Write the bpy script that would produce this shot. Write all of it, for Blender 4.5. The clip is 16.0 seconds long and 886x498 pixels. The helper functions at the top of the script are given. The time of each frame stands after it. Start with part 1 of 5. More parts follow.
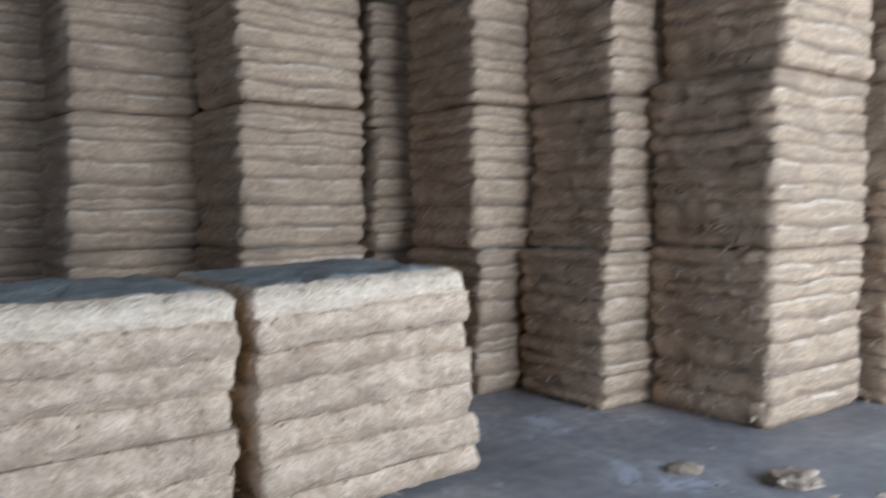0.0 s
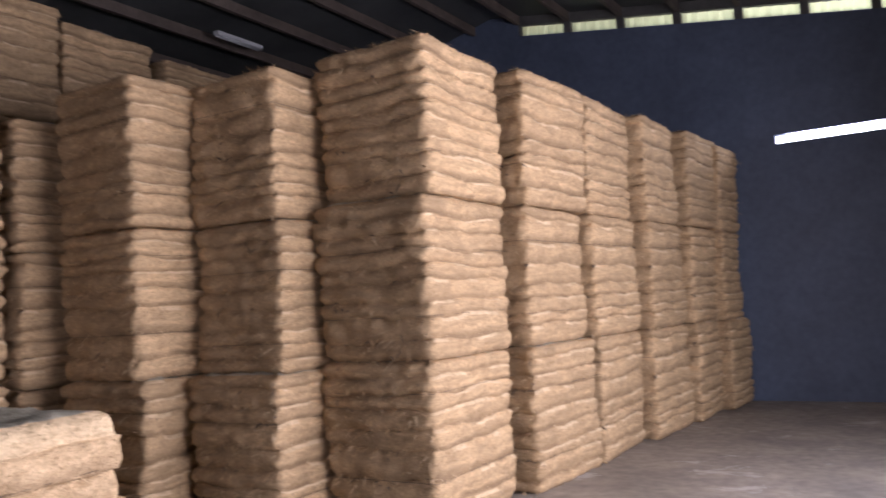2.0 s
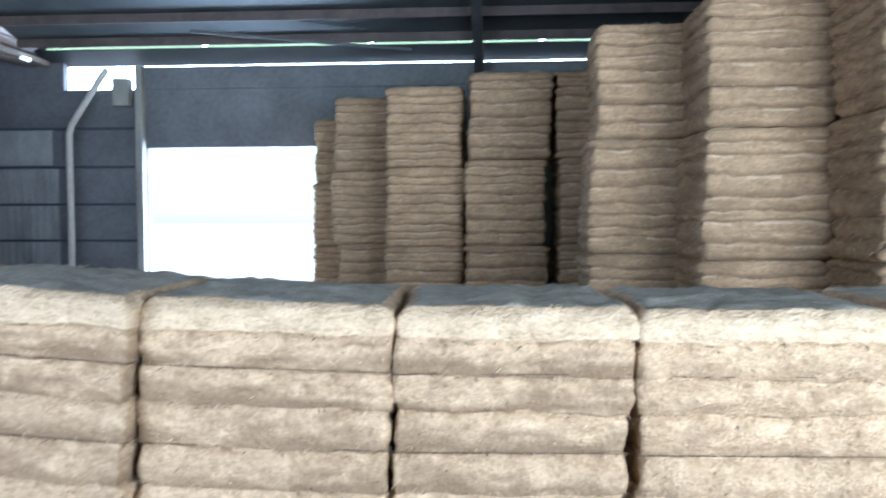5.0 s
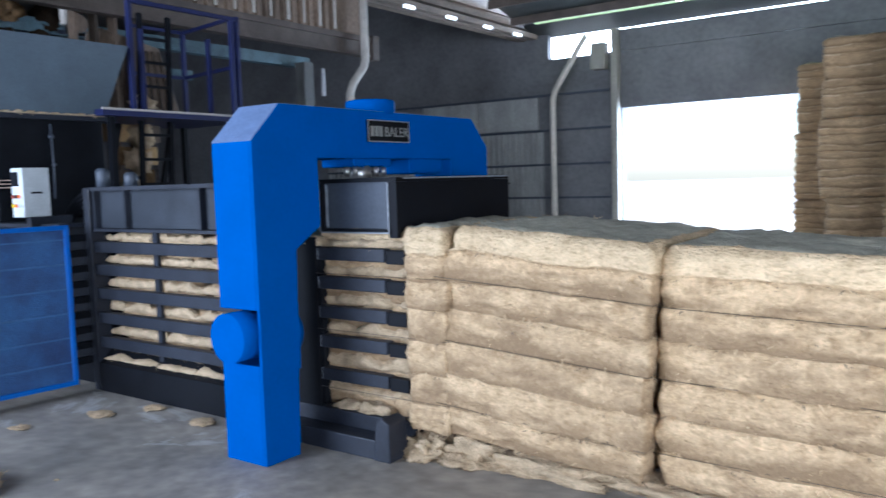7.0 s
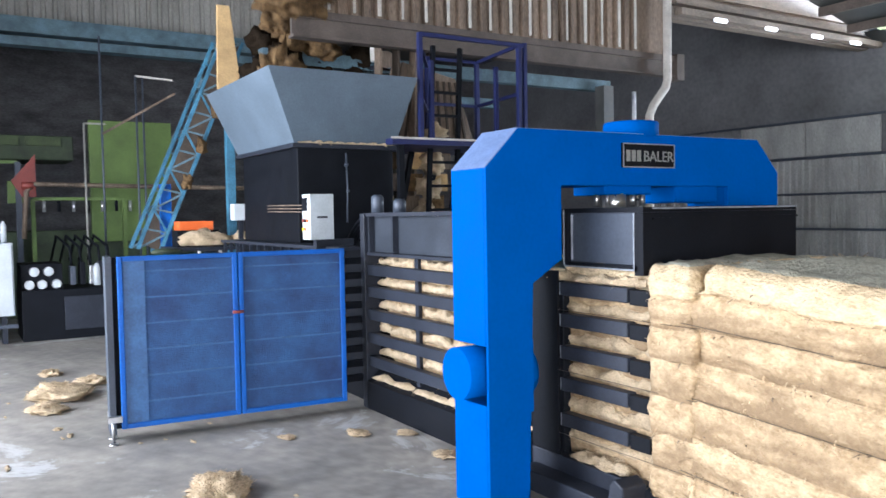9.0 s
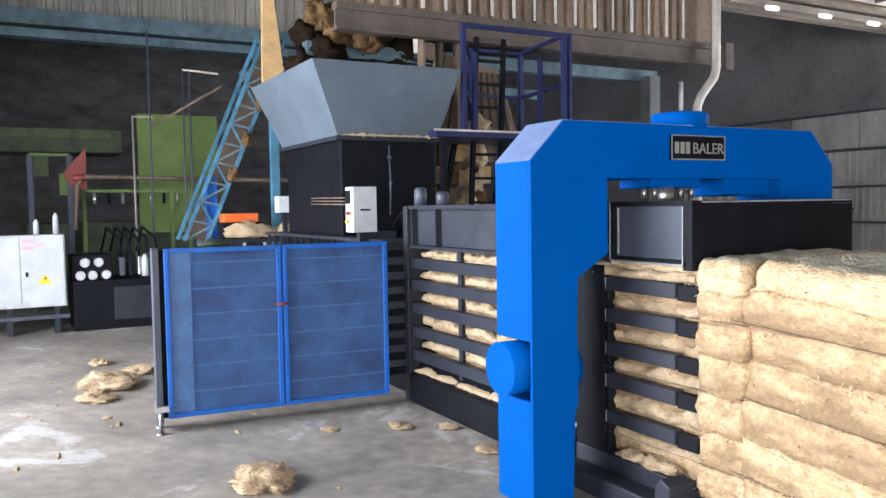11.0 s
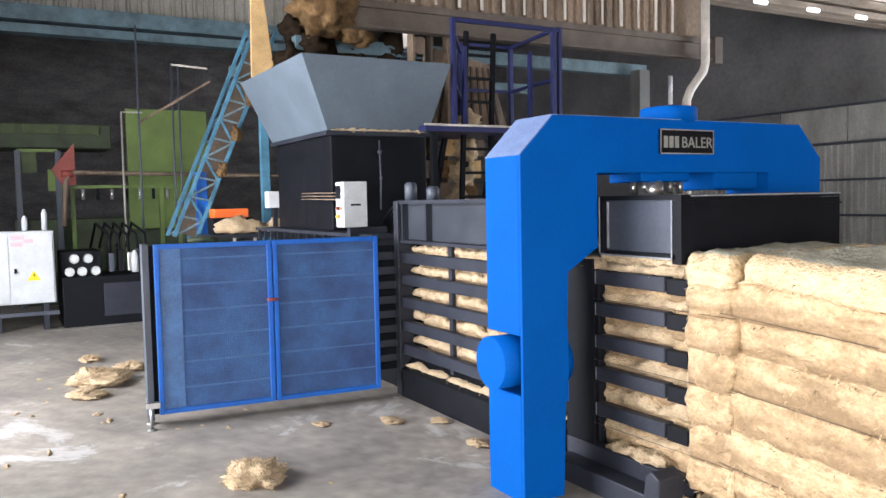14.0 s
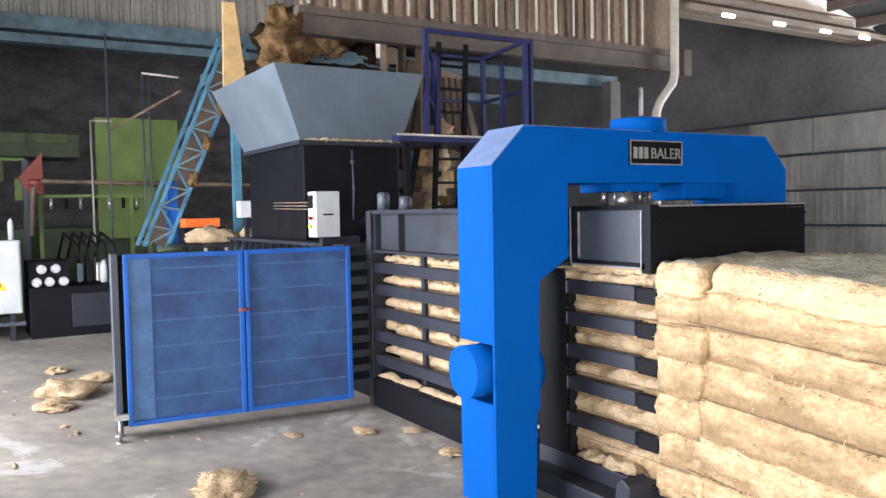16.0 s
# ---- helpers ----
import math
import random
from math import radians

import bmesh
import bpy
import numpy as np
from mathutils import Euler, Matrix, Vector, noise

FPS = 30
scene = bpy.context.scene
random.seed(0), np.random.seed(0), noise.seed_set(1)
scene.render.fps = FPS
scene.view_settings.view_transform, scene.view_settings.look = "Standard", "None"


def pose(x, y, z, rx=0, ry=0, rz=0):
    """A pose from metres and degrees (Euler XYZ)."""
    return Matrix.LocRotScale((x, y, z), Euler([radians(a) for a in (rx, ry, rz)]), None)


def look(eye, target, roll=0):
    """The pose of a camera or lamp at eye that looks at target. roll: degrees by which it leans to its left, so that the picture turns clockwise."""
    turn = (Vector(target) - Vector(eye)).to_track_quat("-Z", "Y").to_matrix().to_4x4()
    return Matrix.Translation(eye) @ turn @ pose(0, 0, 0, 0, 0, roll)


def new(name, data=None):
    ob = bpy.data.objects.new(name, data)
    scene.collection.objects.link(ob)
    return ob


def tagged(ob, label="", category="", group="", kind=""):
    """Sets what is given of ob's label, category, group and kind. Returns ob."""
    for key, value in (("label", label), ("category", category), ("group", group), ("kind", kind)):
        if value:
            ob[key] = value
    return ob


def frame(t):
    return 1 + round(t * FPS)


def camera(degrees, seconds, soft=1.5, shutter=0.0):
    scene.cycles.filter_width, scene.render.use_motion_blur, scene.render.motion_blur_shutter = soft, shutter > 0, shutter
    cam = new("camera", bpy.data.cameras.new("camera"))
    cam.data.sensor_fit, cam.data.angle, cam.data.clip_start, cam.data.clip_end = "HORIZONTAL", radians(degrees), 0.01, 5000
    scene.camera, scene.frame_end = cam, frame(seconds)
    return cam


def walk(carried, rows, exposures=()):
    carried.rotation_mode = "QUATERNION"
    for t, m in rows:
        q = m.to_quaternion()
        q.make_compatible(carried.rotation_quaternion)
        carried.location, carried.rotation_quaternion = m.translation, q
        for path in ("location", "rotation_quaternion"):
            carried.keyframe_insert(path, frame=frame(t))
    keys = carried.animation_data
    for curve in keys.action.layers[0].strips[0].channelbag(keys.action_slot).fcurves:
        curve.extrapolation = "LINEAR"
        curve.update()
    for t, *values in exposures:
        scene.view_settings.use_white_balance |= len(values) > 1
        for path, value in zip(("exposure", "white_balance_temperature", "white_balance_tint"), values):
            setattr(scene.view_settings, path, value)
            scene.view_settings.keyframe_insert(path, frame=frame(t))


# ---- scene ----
cam = camera(57.77, 16.0, shutter=0.35)
PATH = [
    (0.0, 3.829, -2.608, 1.531, 87.00, 0.31, -37.20),
    (0.5, 3.895, -2.709, 1.627, 93.24, 0.46, -47.98),
    (1.0, 3.925, -2.767, 1.648, 94.28, 1.86, -57.58),
    (1.5, 3.963, -2.790, 1.610, 93.73, 2.78, -61.87),
    (2.0, 3.919, -2.755, 1.627, 94.05, 3.23, -58.92),
    (2.5, 3.860, -2.664, 1.653, 96.88, 3.24, -45.98),
    (3.0, 3.787, -2.604, 1.671, 98.73, 2.72, -31.96),
    (3.5, 3.708, -2.571, 1.676, 99.06, 2.56, -18.93),
    (4.0, 3.672, -2.555, 1.657, 97.79, 2.09, -8.52),
    (4.2, 3.652, -2.540, 1.631, 95.71, 1.73, -6.20),
    (6.3, 3.358, -3.007, 1.552, 82.98, 0.30, 23.39),
    (6.5, 3.342, -3.007, 1.553, 83.98, 0.60, 26.57),
    (7.0, 3.344, -2.938, 1.555, 85.15, 1.70, 35.44),
    (7.5, 3.489, -2.685, 1.562, 85.76, 1.38, 43.66),
    (8.0, 3.480, -2.496, 1.572, 85.63, 1.38, 49.76),
    (8.5, 3.379, -2.421, 1.569, 86.26, 1.12, 54.89),
    (9.0, 3.373, -2.349, 1.570, 87.47, 1.00, 58.22),
    (9.5, 3.355, -2.336, 1.584, 88.07, 1.12, 60.15),
    (12.5, 3.333, -2.334, 1.572, 86.27, 1.21, 61.36),
    (13.0, 3.339, -2.334, 1.579, 86.09, 1.19, 61.13),
    (13.5, 3.340, -2.329, 1.578, 86.02, 1.13, 60.80),
    (14.0, 3.344, -2.336, 1.580, 86.53, 1.15, 60.57),
    (14.5, 3.347, -2.336, 1.573, 87.04, 1.17, 60.27),
    (15.0, 3.347, -2.332, 1.576, 86.96, 1.22, 59.59),
    (15.5, 3.361, -2.343, 1.573, 87.06, 1.17, 59.09),
    (16.0, 3.359, -2.338, 1.580, 87.19, 1.09, 58.67),
]
EXPOSURES = [
    (0.0, 0.0, 4550, 12), (0.5, 0.15, 4450, 13), (1.0, 0.42, 4350, 10), (1.5, 0.35, 5300, 20), (2.0, 0.1, 6000, 31), (2.5, 0.1, 6700, 31), (3.0, 0.6, 5050, 11), (3.5, 1.05, 5000, 11), (4.0, 1.25, 4850, 10),
    (6.3, 0.4, 4800, 8), (7.0, 0.8, 5150, 10), (8.0, 1.3, 5600, 12), (9.0, 1.5, 5700, 11), (9.7, 1.5, 5800, 11), (12.0, 1.55, 6300, 14), (16.0, 1.58, 6400, 14)]
walk(cam, [(r[0], pose(*r[1:])) for r in PATH], EXPOSURES)

# ---- world, sun and daylight ----
world = bpy.data.worlds.new("sky")
scene.world = world
world.use_nodes = True
wn = world.node_tree.nodes
sky = wn.new("ShaderNodeTexSky")
sky.sky_type, sky.sun_disc = "NISHITA", False
sky.sun_elevation, sky.sun_rotation = radians(62), radians(20)
world.node_tree.links.new(sky.outputs[0], wn["Background"].inputs[0])
wn["Background"].inputs[1].default_value = 0.15

sun = new("sun", bpy.data.lights.new("sun", "SUN"))
sun.data.energy, sun.data.angle, sun.data.color = 5.0, radians(0.5), (1.0, 0.95, 0.88)
sun.matrix_world = look((2.0, 5.5, 11.0), (0, 0, 0))


def daylight(name, eye, target, w, h, power, colour):
    lamp = new(name, bpy.data.lights.new(name, "AREA"))
    lamp.data.shape, lamp.data.size, lamp.data.size_y = "RECTANGLE", w, h
    lamp.data.energy, lamp.data.color = power, colour
    lamp.matrix_world = look(eye, target)


# sky light through the open front of the hall, the truck door and the high slit
daylight("front_daylight", (8.7, -5.35, 1.75), (7.2, 0, 1.3), 5.4, 3.2, 620, (1.0, 0.97, 0.93))
daylight("side_daylight", (-3.2, -6.6, 2.4), (-3.2, 0, 2.3), 5.0, 4.6, 560, (0.98, 0.98, 1.0))
daylight("door_daylight", (-1.4, 12.6, 1.5), (-1.4, 0, 1.2), 3.1, 2.8, 260, (0.85, 0.93, 1.0))
daylight("slit_daylight", (16.46, -3.4, 3.755), (9, -3.4, 3.2), 4.3, 0.12, 80, (0.86, 0.93, 1.0))


# ---- materials ----
def mat(name, colour, rough=0.6, metal=0.0, vary=0.25, scale=6.0, bump=0.2, stretch=(1, 1, 1), second=None, fine=60.0, rand=0.0, wisp=0.0, speckle=0.0, spec=0.5):
    """Two-scale noise over a base colour, with bump and uneven roughness."""
    m = bpy.data.materials.new(name)
    m.use_nodes = True
    nt = m.node_tree
    n, link = nt.nodes, nt.links.new
    b = n["Principled BSDF"]
    co = n.new("ShaderNodeTexCoord")
    mp = n.new("ShaderNodeMapping")
    mp.inputs["Scale"].default_value = stretch
    link(co.outputs["Object"], mp.inputs[0])
    a = n.new("ShaderNodeTexNoise")
    a.inputs["Scale"].default_value, a.inputs["Detail"].default_value, a.inputs["Roughness"].default_value = scale, 6, 0.65
    f = n.new("ShaderNodeTexNoise")
    f.inputs["Scale"].default_value, f.inputs["Detail"].default_value = fine, 4
    a.inputs["Distortion"].default_value = wisp
    b.inputs["Specular IOR Level"].default_value = spec
    link(mp.outputs[0], a.inputs[0])
    link(mp.outputs[0], f.inputs[0])
    ramp = n.new("ShaderNodeValToRGB")
    ramp.color_ramp.elements[0].position, ramp.color_ramp.elements[1].position = 0.32, 0.68
    dark = second or tuple(c * (1 - vary) for c in colour)
    ramp.color_ramp.elements[0].color = (*dark, 1)
    ramp.color_ramp.elements[1].color = (*[min(1, c * (1 + vary * 0.5)) for c in colour], 1)
    link(a.outputs[0], ramp.inputs[0])
    mix = n.new("ShaderNodeMix")
    mix.data_type, mix.blend_type = "RGBA", "MULTIPLY"
    mix.inputs[0].default_value = min(1.0, vary * 1.6)
    link(ramp.outputs[0], mix.inputs[6])
    grey = n.new("ShaderNodeValToRGB")
    grey.color_ramp.elements[0].position, grey.color_ramp.elements[1].position = 0.25, 0.7
    grey.color_ramp.elements[0].color = (0.45, 0.45, 0.45, 1)
    link(f.outputs[0], grey.inputs[0])
    link(grey.outputs[0], mix.inputs[7])
    out = mix.outputs[2]
    if speckle:
        sp = n.new("ShaderNodeTexNoise")
        sp.inputs["Scale"].default_value, sp.inputs["Detail"].default_value, sp.inputs["Roughness"].default_value = 26, 5, 0.75
        ms = n.new("ShaderNodeMapping")
        ms.inputs["Scale"].default_value = (0.8, 0.8, 1.5)
        link(co.outputs["Object"], ms.inputs[0])
        link(ms.outputs[0], sp.inputs[0])
        sr_ = n.new("ShaderNodeValToRGB")
        sr_.color_ramp.elements[0].position, sr_.color_ramp.elements[1].position = 0.34, 0.52
        sr_.color_ramp.elements[0].color = (0.50, 0.44, 0.36, 1)
        link(sp.outputs[0], sr_.inputs[0])
        m2 = n.new("ShaderNodeMix")
        m2.data_type, m2.blend_type = "RGBA", "MULTIPLY"
        m2.inputs[0].default_value = speckle
        link(out, m2.inputs[6])
        link(sr_.outputs[0], m2.inputs[7])
        out = m2.outputs[2]
    if rand:
        info = n.new("ShaderNodeObjectInfo")
        hsv = n.new("ShaderNodeHueSaturation")
        rg = n.new("ShaderNodeMapRange")
        rg.inputs["To Min"].default_value, rg.inputs["To Max"].default_value = 1 - rand, 1 + rand
        link(info.outputs["Random"], rg.inputs[0])
        link(rg.outputs[0], hsv.inputs["Value"])
        link(out, hsv.inputs["Color"])
        out = hsv.outputs[0]
    link(out, b.inputs["Base Color"])
    rr = n.new("ShaderNodeMapRange")
    rr.inputs["To Min"].default_value, rr.inputs["To Max"].default_value = max(0.05, rough - 0.12), min(1, rough + 0.12)
    link(a.outputs[0], rr.inputs[0])
    link(rr.outputs[0], b.inputs["Roughness"])
    b.inputs["Metallic"].default_value = metal
    if bump:
        bp = n.new("ShaderNodeBump")
        bp.inputs["Strength"].default_value, bp.inputs["Distance"].default_value = bump, 0.02
        add = n.new("ShaderNodeMath")
        link(a.outputs[0], add.inputs[0])
        link(f.outputs[0], add.inputs[1])
        link(add.outputs[0], bp.inputs["Height"])
        link(bp.outputs[0], b.inputs["Normal"])
    return m


def glow(name, colour, strength):
    m = bpy.data.materials.new(name)
    m.use_nodes = True
    b = m.node_tree.nodes["Principled BSDF"]
    b.inputs["Base Color"].default_value = (*colour, 1)
    b.inputs["Emission Color"].default_value, b.inputs["Emission Strength"].default_value = (*colour, 1), strength
    return m


def sheet_light(name, colour):
    """Thin translucent roofing sheet."""
    m = bpy.data.materials.new(name)
    m.use_nodes = True
    n, link = m.node_tree.nodes, m.node_tree.links.new
    t = n.new("ShaderNodeBsdfTranslucent")
    t.inputs[0].default_value = (*colour, 1)
    link(t.outputs[0], n["Material Output"].inputs[0])
    return m


def browned(m, brown):
    """Brown worked into pale fibre by the mesh's own amount, coarse husk and painted shade, broken up by fine grain."""
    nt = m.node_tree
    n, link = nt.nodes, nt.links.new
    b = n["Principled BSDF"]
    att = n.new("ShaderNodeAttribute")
    att.attribute_name = "husk_shade"
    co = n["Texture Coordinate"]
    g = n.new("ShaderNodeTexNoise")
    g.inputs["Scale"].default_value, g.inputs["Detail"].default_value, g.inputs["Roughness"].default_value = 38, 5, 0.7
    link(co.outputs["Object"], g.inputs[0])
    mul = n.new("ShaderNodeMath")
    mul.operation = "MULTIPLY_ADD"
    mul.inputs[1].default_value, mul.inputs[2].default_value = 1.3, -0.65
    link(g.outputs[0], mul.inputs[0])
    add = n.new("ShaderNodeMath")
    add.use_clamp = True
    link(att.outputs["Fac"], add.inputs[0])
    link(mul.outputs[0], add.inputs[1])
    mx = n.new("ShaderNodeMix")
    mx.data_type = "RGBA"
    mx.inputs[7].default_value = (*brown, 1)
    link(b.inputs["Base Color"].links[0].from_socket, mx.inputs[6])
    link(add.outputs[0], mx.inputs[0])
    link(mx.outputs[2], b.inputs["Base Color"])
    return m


FIBRE = browned(mat("coir_fibre", (0.76, 0.57, 0.345), 0.95, 0, 0.26, 7.0, 1.0, (1, 1, 1.3), (0.50, 0.35, 0.195), 55, 0.08, 0.6, 0.6, 0.2), (0.30, 0.205, 0.115))
STACK_FIBRE = browned(mat("stack_fibre", (0.74, 0.525, 0.295), 0.95, 0, 0.26, 4.0, 0.8, (0.7, 0.7, 3.2), (0.50, 0.36, 0.205), 60, 0.12, 0.8, 0.6, 0.2), (0.27, 0.185, 0.105))
FIBRE_PALE = mat("pale_fibre", (0.78, 0.61, 0.385), 0.95, 0, 0.22, 6.0, 0.9, (1, 1, 1.4), (0.63, 0.475, 0.285), 55, 0.08, 0.9, 0.6, 0.2)
FLECK = mat("dark_fleck", (0.24, 0.175, 0.11), 0.95, 0, 0.3, 8, 0.2)
FIBRE_TOP = mat("dusty_fibre", (0.52, 0.49, 0.375), 0.98, 0, 0.35, 6.0, 0.8, (1, 1, 1), None, 80)
LOOSE = mat("loose_fibre", (0.70, 0.54, 0.345), 0.95, 0, 0.35, 9.0, 1.0, (1, 1, 1), (0.46, 0.34, 0.20), 90)
FEED = mat("brown_feed_fibre", (0.24, 0.15, 0.07), 0.95, 0, 0.5, 9.0, 1.0, (1, 1, 1), (0.09, 0.055, 0.028), 90, 0, 0, 0.5, 0.1)
WIRE = mat("black_wire", (0.10, 0.08, 0.06), 0.5, 0.6, 0.2, 20, 0)
SOOTY = mat("sooty_wall", (0.16, 0.155, 0.158), 0.85, 0, 0.5, 1.3, 0.1, (1, 1, 2.5), (0.07, 0.066, 0.066), 14)
CHAMBER = mat("chamber_steel", (0.036, 0.043, 0.056), 0.5, 0.0, 0.35, 4, 0.05, (1, 1, 1), None, 60, 0, 0, 0, 0.35)
CONCRETE = mat("concrete_floor", (0.39, 0.35, 0.295), 0.62, 0, 0.38, 1.1, 0.12, (1, 1, 1), (0.21, 0.195, 0.175), 9)
nt = CONCRETE.node_tree
st = nt.nodes.new("ShaderNodeTexNoise")
st.inputs["Scale"].default_value, st.inputs["Detail"].default_value, st.inputs["Roughness"].default_value, st.inputs["Distortion"].default_value = 1.1, 8, 0.7, 0.6
sr = nt.nodes.new("ShaderNodeValToRGB")
sr.color_ramp.elements[0].position, sr.color_ramp.elements[1].position = 0.585, 0.635
smx = nt.nodes.new("ShaderNodeMix")
smx.data_type = "RGBA"
smx.inputs[7].default_value = (0.60, 0.60, 0.58, 1)
bs = nt.nodes["Principled BSDF"]
nt.links.new(nt.nodes["Texture Coordinate"].outputs["Object"], st.inputs[0])
nt.links.new(st.outputs[0], sr.inputs[0])
sm = nt.nodes.new("ShaderNodeMath")
sm.operation = "MULTIPLY"
sm.inputs[1].default_value = 0.62
nt.links.new(sr.outputs[0], sm.inputs[0])
nt.links.new(sm.outputs[0], smx.inputs[0])
nt.links.new(bs.inputs["Base Color"].links[0].from_socket, smx.inputs[6])
nt.links.new(smx.outputs[2], bs.inputs["Base Color"])
BLUE = mat("blue_paint", (0.0, 0.075, 0.33), 0.6, 0, 0.10, 3.0, 0.03, (1, 1, 1), None, 40, 0, 0, 0, 0.05)
BLUE_DARK = mat("guard_blue", (0.0, 0.105, 0.46), 0.5, 0, 0.2, 5, 0.05, (1, 1, 1), None, 60)
GUARD = mat("guard_mesh_blue", (0.034, 0.105, 0.26), 0.6, 0, 0.45, 2.5, 0.5, (1, 1, 1), (0.012, 0.035, 0.13), 130)
RIB = mat("worn_rib_blue", (0.05, 0.135, 0.31), 0.5, 0, 0.3, 8, 0.05)
DUSTY_LIT_BLUE = mat("dusty_lit_blue", (0.15, 0.22, 0.40), 0.8, 0, 0.25, 5, 0.05)
WORN = mat("worn_edge", (0.30, 0.32, 0.35), 0.5, 0.3, 0.3, 20, 0.02)
STEEL = mat("dark_steel", (0.024, 0.028, 0.040), 0.5, 0.0, 0.35, 5, 0.08, (1, 1, 1), None, 60, 0, 0, 0, 0.35)
STEEL_GREY = mat("grey_steel", (0.06, 0.072, 0.095), 0.5, 0.1, 0.25, 4, 0.05)
HOPPER = mat("hopper_grey", (0.115, 0.15, 0.185), 0.55, 0.1, 0.22, 2.0, 0.04)
BLACK = mat("black_steel", (0.007, 0.008, 0.011), 0.55, 0.0, 0.3, 5, 0.05, (1, 1, 1), None, 60, 0, 0, 0, 0.12)
WHITE = mat("white_paint", (0.57, 0.60, 0.61), 0.45, 0, 0.15, 4, 0.02)
WALL = mat("dark_wall_sheet", (0.175, 0.175, 0.18), 0.75, 0, 0.3, 0.8, 0.06, (1, 1, 1), None, 12)
WALL_BLUE = mat("blue_grey_wall", (0.085, 0.112, 0.17), 0.7, 0, 0.25, 0.7, 0.06, (1, 1, 1), None, 12)
ROOF = mat("roof_sheet", (0.085, 0.092, 0.092), 0.55, 0.3, 0.35, 1.2, 0.05)
PURLIN = mat("purlin_brown", (0.125, 0.098, 0.08), 0.7, 0, 0.4, 3, 0.06)
RAFTER = mat("rafter_grey", (0.12, 0.12, 0.115), 0.6, 0.3, 0.3, 3, 0.05)
RUST = mat("corrugated_brown", (0.26, 0.19, 0.135), 0.7, 0.1, 0.6, 2.5, 0.08, (1, 1, 0.25))
CLADDING = mat("corrugated_grey", (0.36, 0.34, 0.30), 0.65, 0.1, 0.35, 2.0, 0.06, (1, 1, 0.3))
SHEET_GREY = mat("sheet_grey", (0.40, 0.40, 0.385), 0.7, 0.1, 0.35, 2.0, 0.06, (1, 1, 0.3))
DULL = mat("dull_lettering", (0.24, 0.24, 0.22), 0.6, 0, 0.2, 20, 0)
GUTTER = mat("gutter_brown", (0.29, 0.235, 0.185), 0.7, 0, 0.45, 2.5, 0.08, (1, 0.4, 1))
PIPE = mat("pvc_pipe", (0.60, 0.56, 0.50), 0.5, 0, 0.25, 5, 0.04)
TEAL = mat("teal_beam", (0.13, 0.21, 0.25), 0.6, 0, 0.5, 3, 0.06)
SKYBLUE = mat("conveyor_blue", (0.07, 0.22, 0.33), 0.6, 0, 0.5, 4, 0.06)
NAVY = mat("rail_navy", (0.012, 0.018, 0.09), 0.5, 0, 0.2, 5, 0.04)
GREEN = mat("green_paint", (0.125, 0.19, 0.045), 0.6, 0, 0.3, 2, 0.05)
GREEN_DARK = mat("old_green", (0.045, 0.065, 0.03), 0.7, 0, 0.5, 4, 0.08)
BOARD = mat("tan_board", (0.66, 0.44, 0.20), 0.8, 0, 0.3, 3, 0.1)
ORANGE = mat("orange_paint", (0.70, 0.13, 0.02), 0.5, 0, 0.15, 5, 0.03)
RED = mat("red_paint", (0.30, 0.06, 0.045), 0.5, 0, 0.3, 5, 0.03)
YELLOW = mat("warning_yellow", (0.85, 0.62, 0.02), 0.5, 0, 0.05, 5, 0)
CHROME = mat("bright_metal", (0.6, 0.6, 0.6), 0.3, 0.9, 0.1, 8, 0.02)
BROWN_DARK = mat("sooty_brown", (0.085, 0.06, 0.04), 0.85, 0, 0.5, 3, 0.1)
NEAR_BLACK = mat("near_black_fibre", (0.024, 0.017, 0.011), 1.0, 0, 0.5, 6, 0.6, (1, 1, 1), None, 60, 0, 0, 0, 0.03)
STRIP = mat("dim_green", (0.06, 0.085, 0.03), 0.7, 0, 0.5, 4, 0.06)
SKY_GLOW = glow("sky_glow", (0.92, 0.96, 1.0), 9.0)
EARTH = mat("yard_ground", (0.56, 0.52, 0.46), 0.9, 0, 0.3, 0.5, 0.1)
EAVE_SHEET = sheet_light("dirty_translucent_sheet", (0.20, 0.25, 0.13))
SHEET_LIGHT = sheet_light("translucent_sheet", (0.62, 0.66, 0.36))
SPOT_GLOW = glow("spot_glow", (0.95, 0.98, 1.0), 1.6)


# ---- mesh helpers ----
def box(bm, x0, x1, y0, y1, z0, z1, bevel=0.0):
    vs = [bm.verts.new((x, y, z)) for x in (x0, x1) for y in (y0, y1) for z in (z0, z1)]
    fs = [bm.faces.new([vs[i] for i in q]) for q in ((0, 1, 3, 2), (4, 6, 7, 5), (0, 4, 5, 1), (2, 3, 7, 6), (0, 2, 6, 4), (1, 5, 7, 3))]
    if bevel:
        es = list({e for f in fs for e in f.edges})
        bmesh.ops.bevel(bm, geom=es, offset=bevel, segments=2, affect="EDGES", profile=0.5)
    return bm


